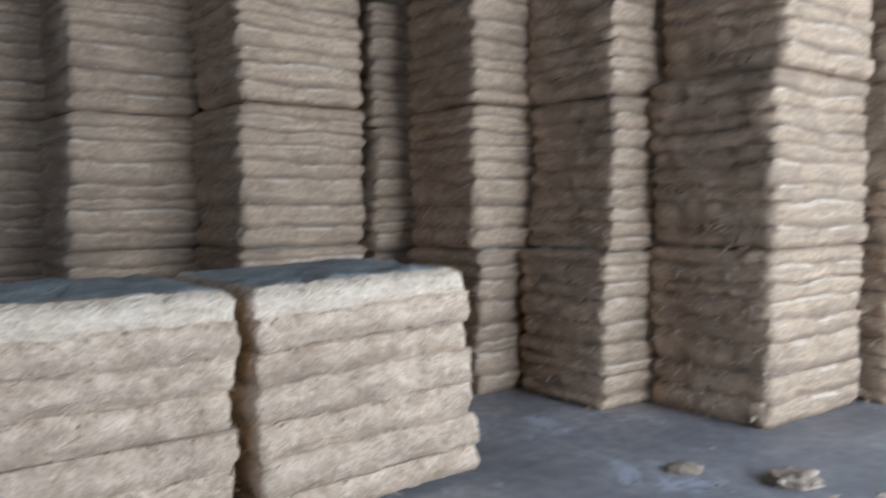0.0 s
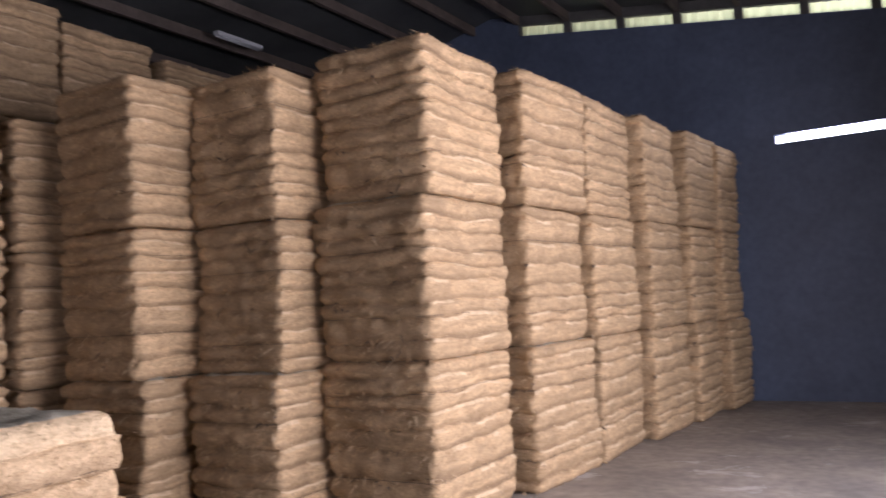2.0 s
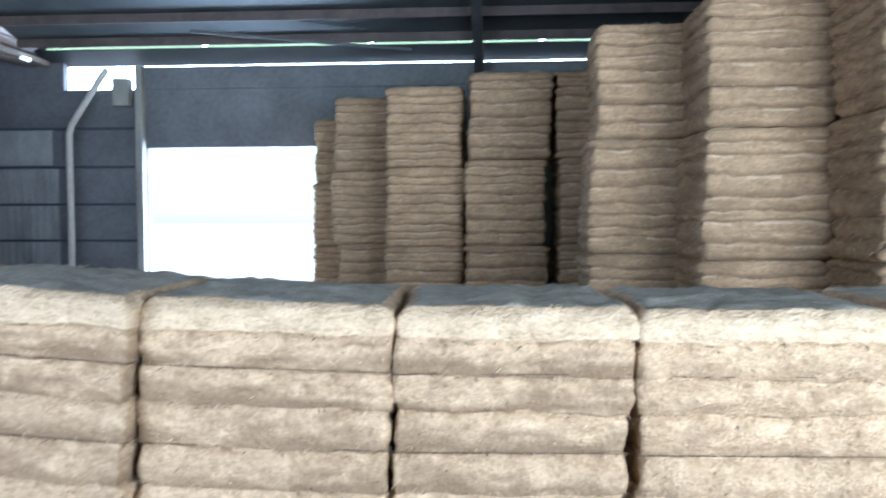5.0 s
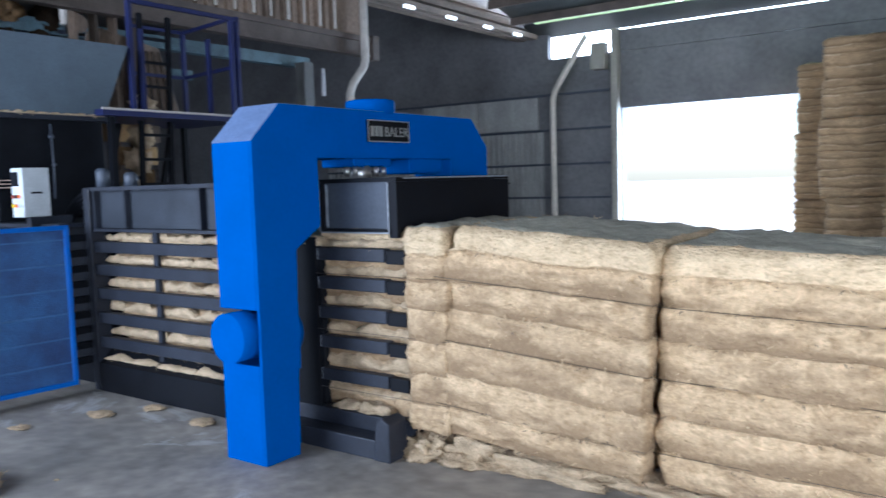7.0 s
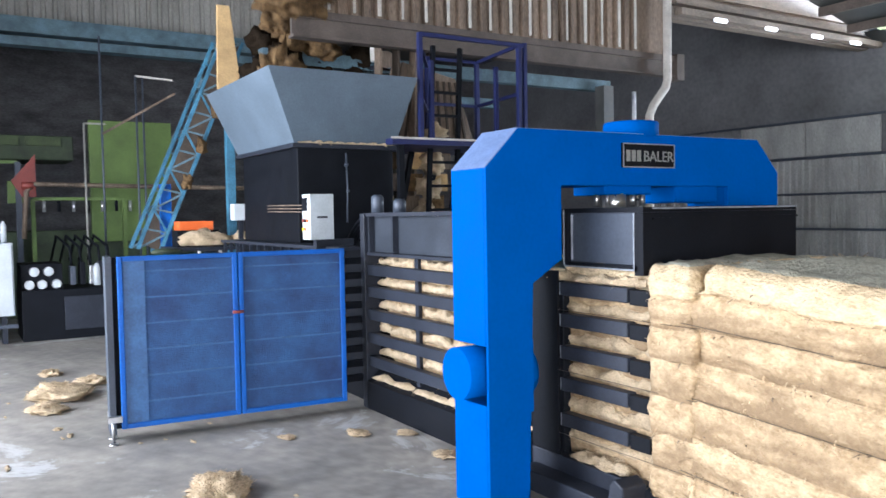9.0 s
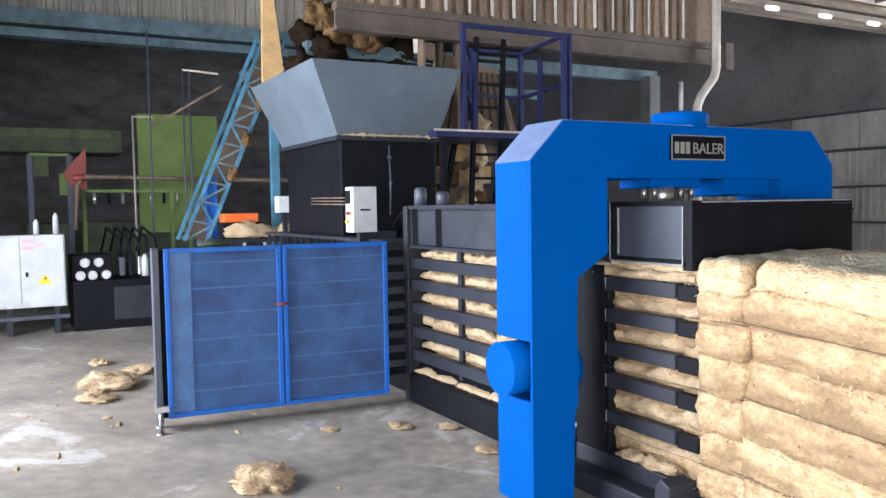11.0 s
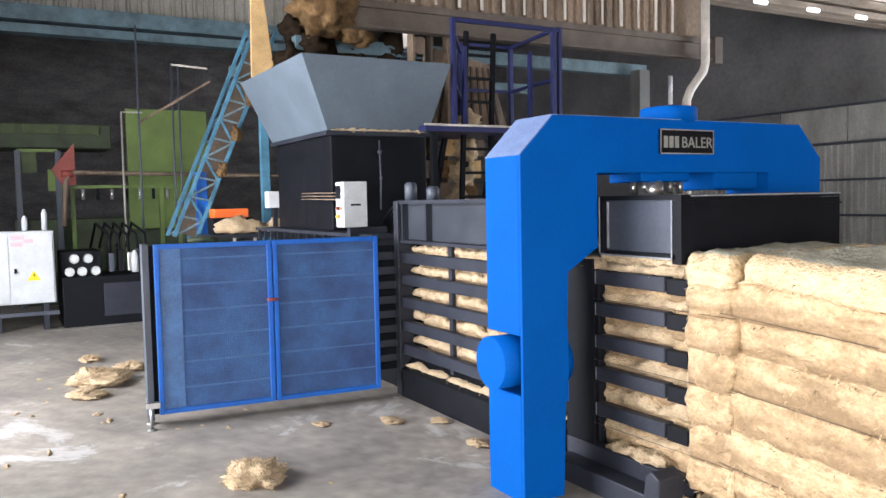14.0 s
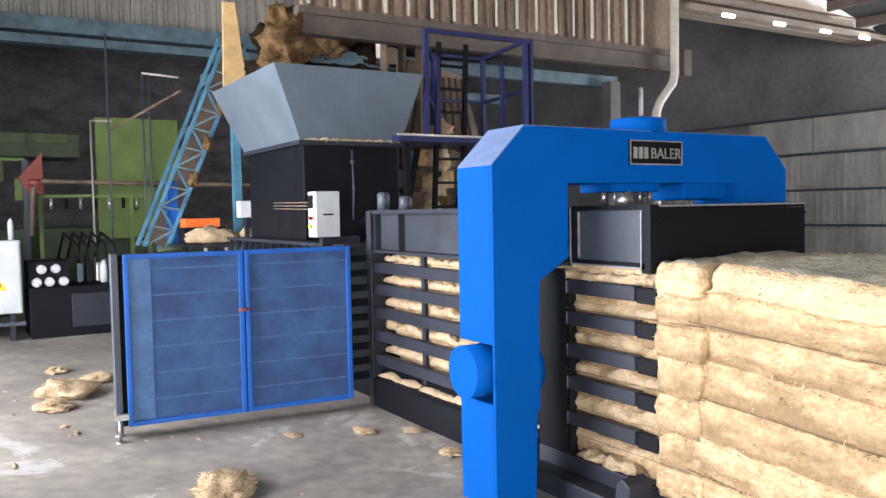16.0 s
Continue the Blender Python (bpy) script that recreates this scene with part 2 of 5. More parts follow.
def bar(bm, p, q, w, h=None):
    """A square bar from p to q."""
    p, q = Vector(p), Vector(q)
    d = (q - p).normalized()
    up = Vector((0, 0, 1)) if abs(d.z) < 0.9 else Vector((0, 1, 0))
    s = d.cross(up).normalized() * (w / 2)
    u = s.cross(d).normalized() * ((h or w) / 2)
    a = [bm.verts.new(p + i * s + j * u) for i, j in ((-1, -1), (1, -1), (1, 1), (-1, 1))]
    b = [bm.verts.new(q + i * s + j * u) for i, j in ((-1, -1), (1, -1), (1, 1), (-1, 1))]
    bm.faces.new(a[::-1])
    bm.faces.new(b)
    for k in range(4):
        bm.faces.new((a[k], a[(k + 1) % 4], b[(k + 1) % 4], b[k]))
    return bm


def tube(bm, pts, r, n=12):
    """A round tube along points, with closed ends."""
    pts = [Vector(p) for p in pts]
    rings = []
    d0 = (pts[1] - pts[0]).normalized()
    s = d0.cross(Vector((0, 0, 1)) if abs(d0.z) < 0.9 else Vector((1, 0, 0))).normalized()
    for i, p in enumerate(pts):
        d = (pts[min(i + 1, len(pts) - 1)] - pts[max(i - 1, 0)])
        d = d.normalized() if d.length > 1e-6 else d0
        s = (s - d * s.dot(d)).normalized()
        u = s.cross(d).normalized()
        rr = r[i] if isinstance(r, (list, tuple)) else r
        rings.append([bm.verts.new(p + rr * (math.cos(2 * math.pi * k / n) * s + math.sin(2 * math.pi * k / n) * u)) for k in range(n)])
    for a, b in zip(rings, rings[1:]):
        for k in range(n):
            f = bm.faces.new((a[k], a[(k + 1) % n], b[(k + 1) % n], b[k]))
            f.smooth = True
    bm.faces.new(rings[0][::-1])
    bm.faces.new(rings[-1])
    return bm


def prism(bm, poly, axis, a, b, bevel=0.0):
    """A polygon drawn in the two other axes, pushed from a to b along axis (0, 1, 2)."""
    def at(c, p):
        v = list(p)
        v.insert(axis, c)
        return v
    lo = [bm.verts.new(at(a, p)) for p in poly]
    hi = [bm.verts.new(at(b, p)) for p in poly]
    k = len(poly)
    fs = [bm.faces.new(lo), bm.faces.new(hi[::-1])] + [bm.faces.new((lo[i], hi[i], hi[(i + 1) % k], lo[(i + 1) % k])) for i in range(k)]
    bmesh.ops.recalc_face_normals(bm, faces=fs)
    if bevel:
        bmesh.ops.bevel(bm, geom=list({e for f in fs for e in f.edges}), offset=bevel, segments=2, affect="EDGES", profile=0.5)
    return bm


def B():
    return bmesh.new()


def mesh_of(name, bm, material):
    me = bpy.data.meshes.new(name)
    bmesh.ops.recalc_face_normals(bm, faces=bm.faces)
    bm.to_mesh(me)
    bm.free()
    for m in material if isinstance(material, (list, tuple)) else (material,):
        me.materials.append(m)
    return me


def thing(name, base, label, category, group=""):
    ob = new(name)
    ob.empty_display_size = 0.1
    ob.location = base
    return tagged(ob, label, category, group)


def origin_of(ob):
    return ob.location + (origin_of(ob.parent) if ob.parent else Vector())


def part(name, bm, material, parent, label=""):
    """One mesh object, drawn in world metres, under a thing or a part."""
    ob = new(name, mesh_of(name, bm, material))
    ob.parent = parent
    if parent.type == "EMPTY":
        ob.matrix_parent_inverse = Matrix.Translation(-parent.location)
    if label:
        ob["label"] = label
    return ob


def piece(name, bm, material, label, category, group="", kind=""):
    """A thing that is one mesh."""
    return tagged(new(name, mesh_of(name, bm, material)), label, category, group, kind)


def corrugated(bm, axis, c, a0, a1, z0, z1, pitch=0.1, depth=0.03, z_of=None):
    """Trapezoid sheeting in the plane axis = c, from a0 to a1, upright."""
    n = max(1, int((a1 - a0) / pitch))
    prof = []
    for i in range(n):
        s = a0 + (a1 - a0) * i / n
        w = (a1 - a0) / n
        prof += [(s, 0), (s + 0.25 * w, 0), (s + 0.35 * w, depth), (s + 0.85 * w, depth)]
    prof.append((a1, 0))
    last = None
    for s, d in prof:
        lo, hi = (c + d, s) if axis == 0 else (s, c + d), None
        top = z_of(s) if z_of else z1
        v = (bm.verts.new((*lo, z0)), bm.verts.new((*lo, top)))
        if last:
            bm.faces.new((last[0], v[0], v[1], last[1]))
        last = v
    return bm


# ---- structure ----
WALL_Y, EAST_X, RIDGE_Y, RIDGE_Z = 12.1, 16.3, 3.4, 6.61


def roof_z(y):
    return RIDGE_Z - 0.243 * (y - RIDGE_Y) if y > RIDGE_Y else RIDGE_Z - 0.152 * (RIDGE_Y - y)


piece("ground", box(B(), -200, 200, -200, 200, -0.3, -0.012), EARTH, "pale trodden yard around the shed", "ground", kind="structure")
piece("floor", box(B(), -18, EAST_X + 0.2, -6.0, WALL_Y + 0.25, -0.25, 0.0), CONCRETE, "worn grey concrete floor strewn with fibre dust", "floor", kind="structure")

bm = B()
W0, W1 = WALL_Y, WALL_Y + 0.18
box(bm, 0.9, EAST_X, W0, W1, 0, 3.965)
box(bm, -3.0, 0.9, W0, W1, 2.88, 3.965)
box(bm, -3.15, EAST_X, W0, W1, 3.98, 4.39)
box(bm, -10.9, -3.0, W0, W1, 0, 3.7)
box(bm, -10.9, -4.6, W0, W1, 3.7, 6.2)
box(bm, -4.6, -3.0, W0, W1, 3.7, 3.98)
box(bm, -18, -11.05, W0, W1, 0, 6.2)
box(bm, -11.05, -10.9, W0, W1, 0, 3.78)
box(bm, -11.05, -10.9, W0, W1, 4.48, 6.2)
piece("wall_north", bm, WALL, "dark sheet-clad wall with a truck door", "wall", kind="structure")

bm = B()
box(bm, EAST_X, EAST_X + 0.18, -1.05, WALL_Y, 0, 4.35)
box(bm, EAST_X, EAST_X + 0.18, -8.6, -1.05, 0, 3.69)
box(bm, EAST_X, EAST_X + 0.18, -5.6, -1.05, 3.82, 4.35)
box(bm, EAST_X, EAST_X + 0.18, -8.6, -5.6, 3.69, 4.35)
prism(bm, [(-7.0, 4.352), (WALL_Y, 4.352), (WALL_Y, 4.47), (RIDGE_Y, roof_z(RIDGE_Y) - 0.015), (2.9, roof_z(2.9) - 0.02), (2.88, roof_z(2.88) - 0.36), (-7.0, roof_z(-7.0) - 0.36)], 0, EAST_X, EAST_X + 0.18)
piece("wall_east", bm, WALL_BLUE, "blue-grey gable wall with a narrow light slit", "wall", kind="structure")

piece("backdrop", box(B(), 18.5, 18.55, -7.5, 0.5, 2.5, 4.4), SKY_GLOW, "bright hazy sky beyond the slit", "sky", kind="structure")
piece("backdrop_north", box(B(), -7.5, 17, 16.0, 16.05, 3.45, 7.0), SKY_GLOW, "bright hazy sky beyond the high openings", "sky", kind="structure")
bm = B()
box(bm, -18.2, -18, -8.6, WALL_Y, 0, 6.2)
piece("wall_west", bm, SOOTY, "sooty dark end wall of the machine bay", "wall", kind="structure")
bm = B()
box(bm, -18, -5.8, -5.4, -5.2, 0, 6.2)
box(bm, -5.8, -0.6, -5.4, -5.2, 4.7, 6.2)
box(bm, -0.6, 5.9, -5.4, -5.2, 0, 6.2)
box(bm, 5.9, 11.5, -5.4, -5.2, 3.4, 6.2)
box(bm, 11.5, EAST_X, -5.4, -5.2, 0, 6.2)
piece("wall_south", bm, WALL, "front wall with two wide open truck bays", "wall", kind="structure")

bm = B()
for y0, y1 in ((-8.6, RIDGE_Y), (RIDGE_Y, 11.15), (11.6, WALL_Y + 0.2)):
    a, b = roof_z(y0), roof_z(y1)
    n = 40
    vs = []
    for i in range(n + 1):
        x = -4.9 + (EAST_X + 0.6 + 4.9) * i / n
        vs.append([bm.verts.new((x, y0, a)), bm.verts.new((x, y1, b)), bm.verts.new((x, y0, a + 0.03)), bm.verts.new((x, y1, b + 0.03))])
    for p, q in zip(vs, vs[1:]):
        bm.faces.new((p[0], q[0], q[1], p[1]))
        bm.faces.new((p[2], p[3], q[3], q[2]))
piece("ceiling", bm, ROOF, "dark ribbed metal roof sheets", "roof", kind="structure")
piece("ceiling_bay", box(B(), -18.2, -4.9, -8.6, WALL_Y + 0.3, 6.2, 6.25), RAFTER, "dark roof over the machine bay", "roof", kind="structure")

bm = B()
for i in range(7):
    x0 = -4.6 + i * 3.0
    vs = [bm.verts.new((x, y, roof_z(y) + 0.005)) for x in (x0, x0 + 2.9) for y in (11.15, 11.6)]
    bm.faces.new((vs[0], vs[2], vs[3], vs[1]))
piece("eave_skylight", bm, EAVE_SHEET, "pale green translucent roof sheet near the eave", "skylight", kind="structure")
purlins = []
for i in range(10):
    y = WALL_Y - 0.97 - i * 0.82
    purlins.append((y, roof_z(y)))
for i in range(14):
    y = RIDGE_Y - 0.5 - i * 0.9
    purlins.append((y, roof_z(y)))
for y, z in purlins:
    piece("purlin", box(B(), -4.9, EAST_X + 0.5, y - 0.035, y + 0.035, z - 0.16, z - 0.012), PURLIN, "brown steel roof purlin", "purlin", "purlins under the roof", "structure")
for x in (3.25, 9.6):
    bm = B()
    for y0, y1 in ((-8.4, RIDGE_Y), (RIDGE_Y, WALL_Y)):
        bar(bm, (x, y0, roof_z(y0) - 0.27), (x, y1, roof_z(y1) - 0.27), 0.16, 0.22)
    piece("rafter", bm, RAFTER, "grey steel rafter under the roof", "rafter", "rafters", "structure")
    piece("wall_post", box(B(), x - 0.1, x + 0.1, WALL_Y - 0.2, WALL_Y - 0.01, 0, roof_z(WALL_Y) - 0.3), RAFTER, "grey steel column against the wall", "column", "columns", "structure")
for p, q in (((3.2, 7.41, 5.38), (0.28, 6.76, 5.54)), ((0.28, 6.76, 5.54), (-2.6, 6.1, 5.7)), ((3.2, 7.41, 5.38), (-0.97, 9.08, 4.98)), ((2.09, 11.25, 4.45), (-1.49, 10.43, 4.65)), ((9.99, 4.86, 6.01), (9.85, 5.92, 5.75))):
    piece("wind_brace", bar(B(), p, q, 0.05), RAFTER, "thin grey roof wind brace", "brace", "roof braces", "structure")

# pale translucent strip between the gable wall and the roof, cut by purlin ends
bm = B()
for i in range(12):
    y1 = RIDGE_Y - 0.54 - i * 0.9
    y0 = y1 - 0.80
    corr = 10
    for k in range(corr):
        ya, yb = y0 + (y1 - y0) * k / corr, y0 + (y1 - y0) * (k + 1) / corr
        d = 0.03 * (k % 2)
        vs = [bm.verts.new((EAST_X + 0.1 + e, y, roof_z(y) + dz)) for y, e in ((ya, d), (yb, 0.03 - d)) for dz in (-0.37, -0.16)]
        bm.faces.new((vs[0], vs[2], vs[3], vs[1]))
mul = B()
for i in range(13):
    y = RIDGE_Y - 0.49 - i * 0.9
    box(mul, EAST_X + 0.02, EAST_X + 0.16, y - 0.06, y + 0.06, roof_z(y) - 0.42, roof_z(y) - 0.01)
y0, y1 = -8.0, RIDGE_Y - 0.4
prism(mul, [(y0, roof_z(y0) - 0.17), (y1, roof_z(y1) - 0.17), (y1, roof_z(y1) - 0.012), (y0, roof_z(y0) - 0.012)], 0, EAST_X + 0.03, EAST_X + 0.15)
piece("clerestory_frame", mul, RAFTER, "dark frame between the translucent sheets", "frame", kind="structure")
piece("clerestory_sheet", bm, SHEET_LIGHT, "pale yellow translucent sheet under the roof edge", "skylight", kind="structure")


# ---- bales ----
def bale_mesh(name, L, D, Hh, seed, layers=7, around=104, sub=7, tufts=1000, deep=0.03, r=0.07, row=False, dome=0.03, husk_shade=1.0):
    """A pressed bale of soft rolled layers with wavy creases; x 0..L, y 0..D, z 0..Hh."""
    rnd = random.Random(seed)
    o = seed * 3.7
    per = [(side, i / (around // 4)) for side in range(4) for i in range(around // 4)]
    def point(side, t):
        x, y = ((-1 + 2 * t, -1), (1, -1 + 2 * t), (1 - 2 * t, 1), (-1, 1 - 2 * t))[side]
        px, py = x * L / 2, y * D / 2
        cx, cy = max(-L / 2 + r, min(L / 2 - r, px)), max(-D / 2 + r, min(D / 2 - r, py))
        d = Vector((px - cx, py - cy))
        if d.length > r:
            d = d.normalized() * r
        return Vector((cx + d.x, cy + d.y))
    pts = [point(*q) for q in per]
    outs = []
    for p in pts:
        q = Vector((math.copysign(abs(p.x / (L / 2)) ** 8, p.x), math.copysign(abs(p.y / (D / 2)) ** 8, p.y)))
        outs.append(q.normalized() if q.length > 1e-6 else p.normalized())
    lay = random.Random(13 if row else seed)
    th = [lay.uniform(0.85, 1.15) if row else lay.uniform(0.6, 1.4) for _ in range(layers)]
    if row:
        th[-1] = 0.85
    zs = [0]
    for q in th:
        zs.append(zs[-1] + Hh * q / sum(th))
    inset = [rnd.uniform(-0.006, 0.016) for _ in range(layers)]
    inset[-1] = -0.006
    shift = [(rnd.uniform(-0.014, 0.014), rnd.uniform(-0.008, 0.008)) for _ in range(layers)]
    lean = (rnd.uniform(-0.03, 0.03), rnd.uniform(-0.02, 0.02))
    bm = bmesh.new()
    husk_shade_of = bm.verts.layers.float.new("husk_shade")
    rings = []
    steps = [0.5 - 0.5 * math.cos(math.pi * (k + 0.35) / sub) for k in range(sub)]

    def crease(l, p):
        if l in (0, layers):
            return zs[l]
        return zs[l] + (0.018 if row else 0.034) * noise.noise((p.x * 2.2 + o, p.y * 2.2, l * 7.1)) + 0.012 * noise.noise((p.x * 8, p.y * 8 + o, l * 3.3))

    for l in range(layers):
        for u in steps:
            vs = []
            for (side, t), p, out in zip(per, pts, outs):
                rough = 1.0 if row else (2.3 if side in (1, 3) else 1.2)
                z = crease(l, p) * (1 - u) + crease(l + 1, p) * u
                k = max(0.12, 0.75 + 0.9 * noise.noise((p.x * 2.5 + o, p.y * 2.5, l * 5.7 + u)))
                # stack bales show thin lips on the broad side, pillows on the ends
                if row or side in (1, 3):
                    fall = 0.5 - 0.5 * math.cos(math.pi * abs(2 * u - 1) ** 1.2) if row else abs(2 * u - 1) ** 2.2
                else:
                    fall = (1 - u) ** 1.4 if u < 0.82 else 0.08 + ((u - 0.82) / 0.18) ** 2 * 0.9
                dep = inset[l] + deep * (rough if row or side in (1, 3) else 1.5) * k * fall
                if l == layers - 1 and u > 0.5:
                    dep += (0.055 + dome) * ((u - 0.5) / 0.5) ** 2.4
                if l == 0 and u < 0.4:
                    dep += 0.02 * (1 - u / 0.4)
                w = noise.noise((p.x * 2 + o, p.y * 2, z * 2.5)) * 0.030 + noise.noise((p.x * 8 + o, p.y * 8, z * 11)) * 0.020 + noise.noise((p.x * 19, p.y * 19 + o, z * 26)) * 0.014 * min(rough, 1.3)
                q = p + out * (w - dep)
                v = bm.verts.new((q.x + shift[l][0] + lean[0] * z / Hh + L / 2, q.y + shift[l][1] + lean[1] * z / Hh + D / 2, z + 0.008 * noise.noise((p.x * 11 + o, p.y * 11, z * 9))))
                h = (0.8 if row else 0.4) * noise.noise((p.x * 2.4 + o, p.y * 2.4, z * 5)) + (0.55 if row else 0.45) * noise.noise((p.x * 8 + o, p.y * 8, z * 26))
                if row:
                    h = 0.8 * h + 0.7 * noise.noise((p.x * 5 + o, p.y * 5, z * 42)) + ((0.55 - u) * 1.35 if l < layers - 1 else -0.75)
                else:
                    # Stack bales: darker ends and grooves, brighter lips; shade and light put into colour.
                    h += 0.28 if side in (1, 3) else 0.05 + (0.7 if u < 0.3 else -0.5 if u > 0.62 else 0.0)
                v[husk_shade_of] = max(0.0, min(1.0, husk_shade * (0.27 + 1.05 * h) if row else 0.16 + 0.8 * h))
                vs.append(v)
            rings.append(vs)
    m = len(per)
    for i, (a, b) in enumerate(zip(rings, rings[1:])):
        for k in range(m):
            f = bm.faces.new((a[k], a[(k + 1) % m], b[(k + 1) % m], b[k]))
            f.smooth = True
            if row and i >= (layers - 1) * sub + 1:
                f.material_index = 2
            # pale lips of the layers on the broad sides, their light put into the colour
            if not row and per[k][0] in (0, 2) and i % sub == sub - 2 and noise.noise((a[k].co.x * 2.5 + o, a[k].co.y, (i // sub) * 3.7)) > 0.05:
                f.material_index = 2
    side_rings = len(rings)
    # top: rings shrinking to the middle, lumpy
    last = rings[-1]
    c = Vector((L / 2 + lean[0], D / 2 + lean[1], Hh))
    edge = [v.co.copy() for v in last]
    for s in (0.93, 0.84, 0.72, 0.58, 0.42, 0.25, 0.1):
        nxt = []
        for e in edge:
            p = c + (e - c) * s
            rise = (1 - s) ** 0.5
            p.z = e.z * (1 - rise) + (Hh + dome) * rise + 0.03 * noise.noise((p.x * 5 + o, p.y * 5, 1.0)) + 0.016 * noise.noise((p.x * 15 + o, p.y * 15, 1.0))
            nxt.append(bm.verts.new(p))
        for k in range(m):
            f = bm.faces.new((last[k], last[(k + 1) % m], nxt[(k + 1) % m], nxt[k]))
            f.smooth, f.material_index = True, 1
        last = nxt
    bm.faces.new(last).material_index = 1
    bm.faces.new(rings[0][::-1])
    # wisps of loose fibre, most of them along the creases, the ends and the upper edge
    for k in range(tufts):
        l = rnd.randrange(layers)
        ri = l * sub + (rnd.choice((0, 1, sub - 2, sub - 1)) if rnd.random() < 0.6 else rnd.randrange(sub))
        if rnd.random() < 0.12:
            ri = side_rings - rnd.randrange(1, 4)
        vi = rnd.randrange(m)
        if not row and per[vi][0] in (0, 2) and rnd.random() < 0.55:
            vi = rnd.randrange(m)
        v = rings[ri][vi].co
        out = Vector((*outs[vi], 0))
        along = Vector((-out.y, out.x, 0))
        ln = rnd.uniform(0.012, 0.045) * (1.0 if row or per[vi][0] in (0, 2) else 1.35)
        lift = 0.6 if ri > side_rings - 4 else 0.25
        tip = v + out * ln * rnd.uniform(0.25, 0.9) + along * rnd.uniform(-1, 1) * ln * 1.2 + Vector((0, 0, rnd.uniform(-0.9, lift) * ln))
        if not row and per[vi][0] in (1, 3) and ri < side_rings - sub and rnd.random() < 0.4:
            # ragged flaps on the cut ends
            tip = v + (tip - v) * rnd.uniform(1.3, 2.0)
            wd = along * rnd.uniform(0.006, 0.02)
        else:
            wd = along * rnd.uniform(0.0015, 0.006)
        midp = v.lerp(tip, 0.5) + out * 0.005
        a0, a1, b0, b1, c0 = (bm.verts.new(q) for q in (v - wd - out * 0.01, v + wd - out * 0.01, midp - wd * 0.8, midp + wd * 0.8, tip))
        shade = 3 if rnd.random() < 0.14 else (0 if rnd.random() < 0.6 else 2)
        bm.faces.new((a0, a1, b1, b0)).material_index = shade
        bm.faces.new((b0, b1, c0)).material_index = shade
    me = bpy.data.meshes.new(name)
    bm.to_mesh(me)
    bm.free()
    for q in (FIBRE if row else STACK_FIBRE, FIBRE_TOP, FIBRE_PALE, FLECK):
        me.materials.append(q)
    wires = []
    for l in range(1, layers):
        if l % 2 == 1 if row else l % 4 == 2:
            z, e = zs[l] + 0.006, 0.004 if row else 0.014
            wires.append(mesh_of("tie_wire", tube(B(), [(e, e, z), (L - e, e, z + 0.008), (L - e, D - e, z), (e, D - e, z), (e, e, z)], 0.0017, 5), WIRE))
    return me, wires


def bale(kind, m, label, group):
    me, wires = kind
    ob = tagged(new("fibre_bale", me), label, "bale", group)
    ob.matrix_world = m
    for w in wires:
        c = new("tie_wire", w)
        c.parent = ob
        c["label"] = "thin dark baling wire"
    return ob


# the row pressed out of the baler: start, end, front, top at start, top at end
ROW = [(0.71, 1.955, 0.555, 1.335, 1.245), (1.96, 3.07, 0.64, 1.235, 1.19), (3.08, 4.12, 0.70, 1.19, 1.18), (4.14, 5.24, 0.76, 1.175, 1.17), (5.36, 6.57, 0.79, 1.17, 1.21)]
for i, (x0, x1, y, za, zb) in enumerate(ROW):
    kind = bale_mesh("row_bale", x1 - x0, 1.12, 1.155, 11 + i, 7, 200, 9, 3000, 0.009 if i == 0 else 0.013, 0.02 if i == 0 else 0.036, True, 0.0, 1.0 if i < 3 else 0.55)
    if i == 0:
        # only the top roll draws back from the half-pressed bale
        for v in kind[0].vertices:
            a = min(1.0, max(0.0, (v.co.z - 0.98) / 0.05))
            v.co.x += 0.15 * a * max(0.0, 1 - v.co.x / 0.4)
    if i == 4:
        # the last bale slumps outwards at its foot
        for v in kind[0].vertices:
            v.co.x += 0.13 * (1 - v.co.z / 1.155) * v.co.x / (x1 - x0)
    tilt = math.degrees(math.atan2(za - zb, x1 - x0))
    yaw = (0, 2.5, 2.5, 1.5, 0)[i]
    bale(kind, pose(x0, y, za - 1.155, 0, tilt, yaw), "pale tan pressed fibre bale pushed out of the baler", "bales in the row from the baler")

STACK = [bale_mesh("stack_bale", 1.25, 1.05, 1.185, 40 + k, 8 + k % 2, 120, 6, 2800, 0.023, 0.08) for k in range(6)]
rs = random.Random(5)


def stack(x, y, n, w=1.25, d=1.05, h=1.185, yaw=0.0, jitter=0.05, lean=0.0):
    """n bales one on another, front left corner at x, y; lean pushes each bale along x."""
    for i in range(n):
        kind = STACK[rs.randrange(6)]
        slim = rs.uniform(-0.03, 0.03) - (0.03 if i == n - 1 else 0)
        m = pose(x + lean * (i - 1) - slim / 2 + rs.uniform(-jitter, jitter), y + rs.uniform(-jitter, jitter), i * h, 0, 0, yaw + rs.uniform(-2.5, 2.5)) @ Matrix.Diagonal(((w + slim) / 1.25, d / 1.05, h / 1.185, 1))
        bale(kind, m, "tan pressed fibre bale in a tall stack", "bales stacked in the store")


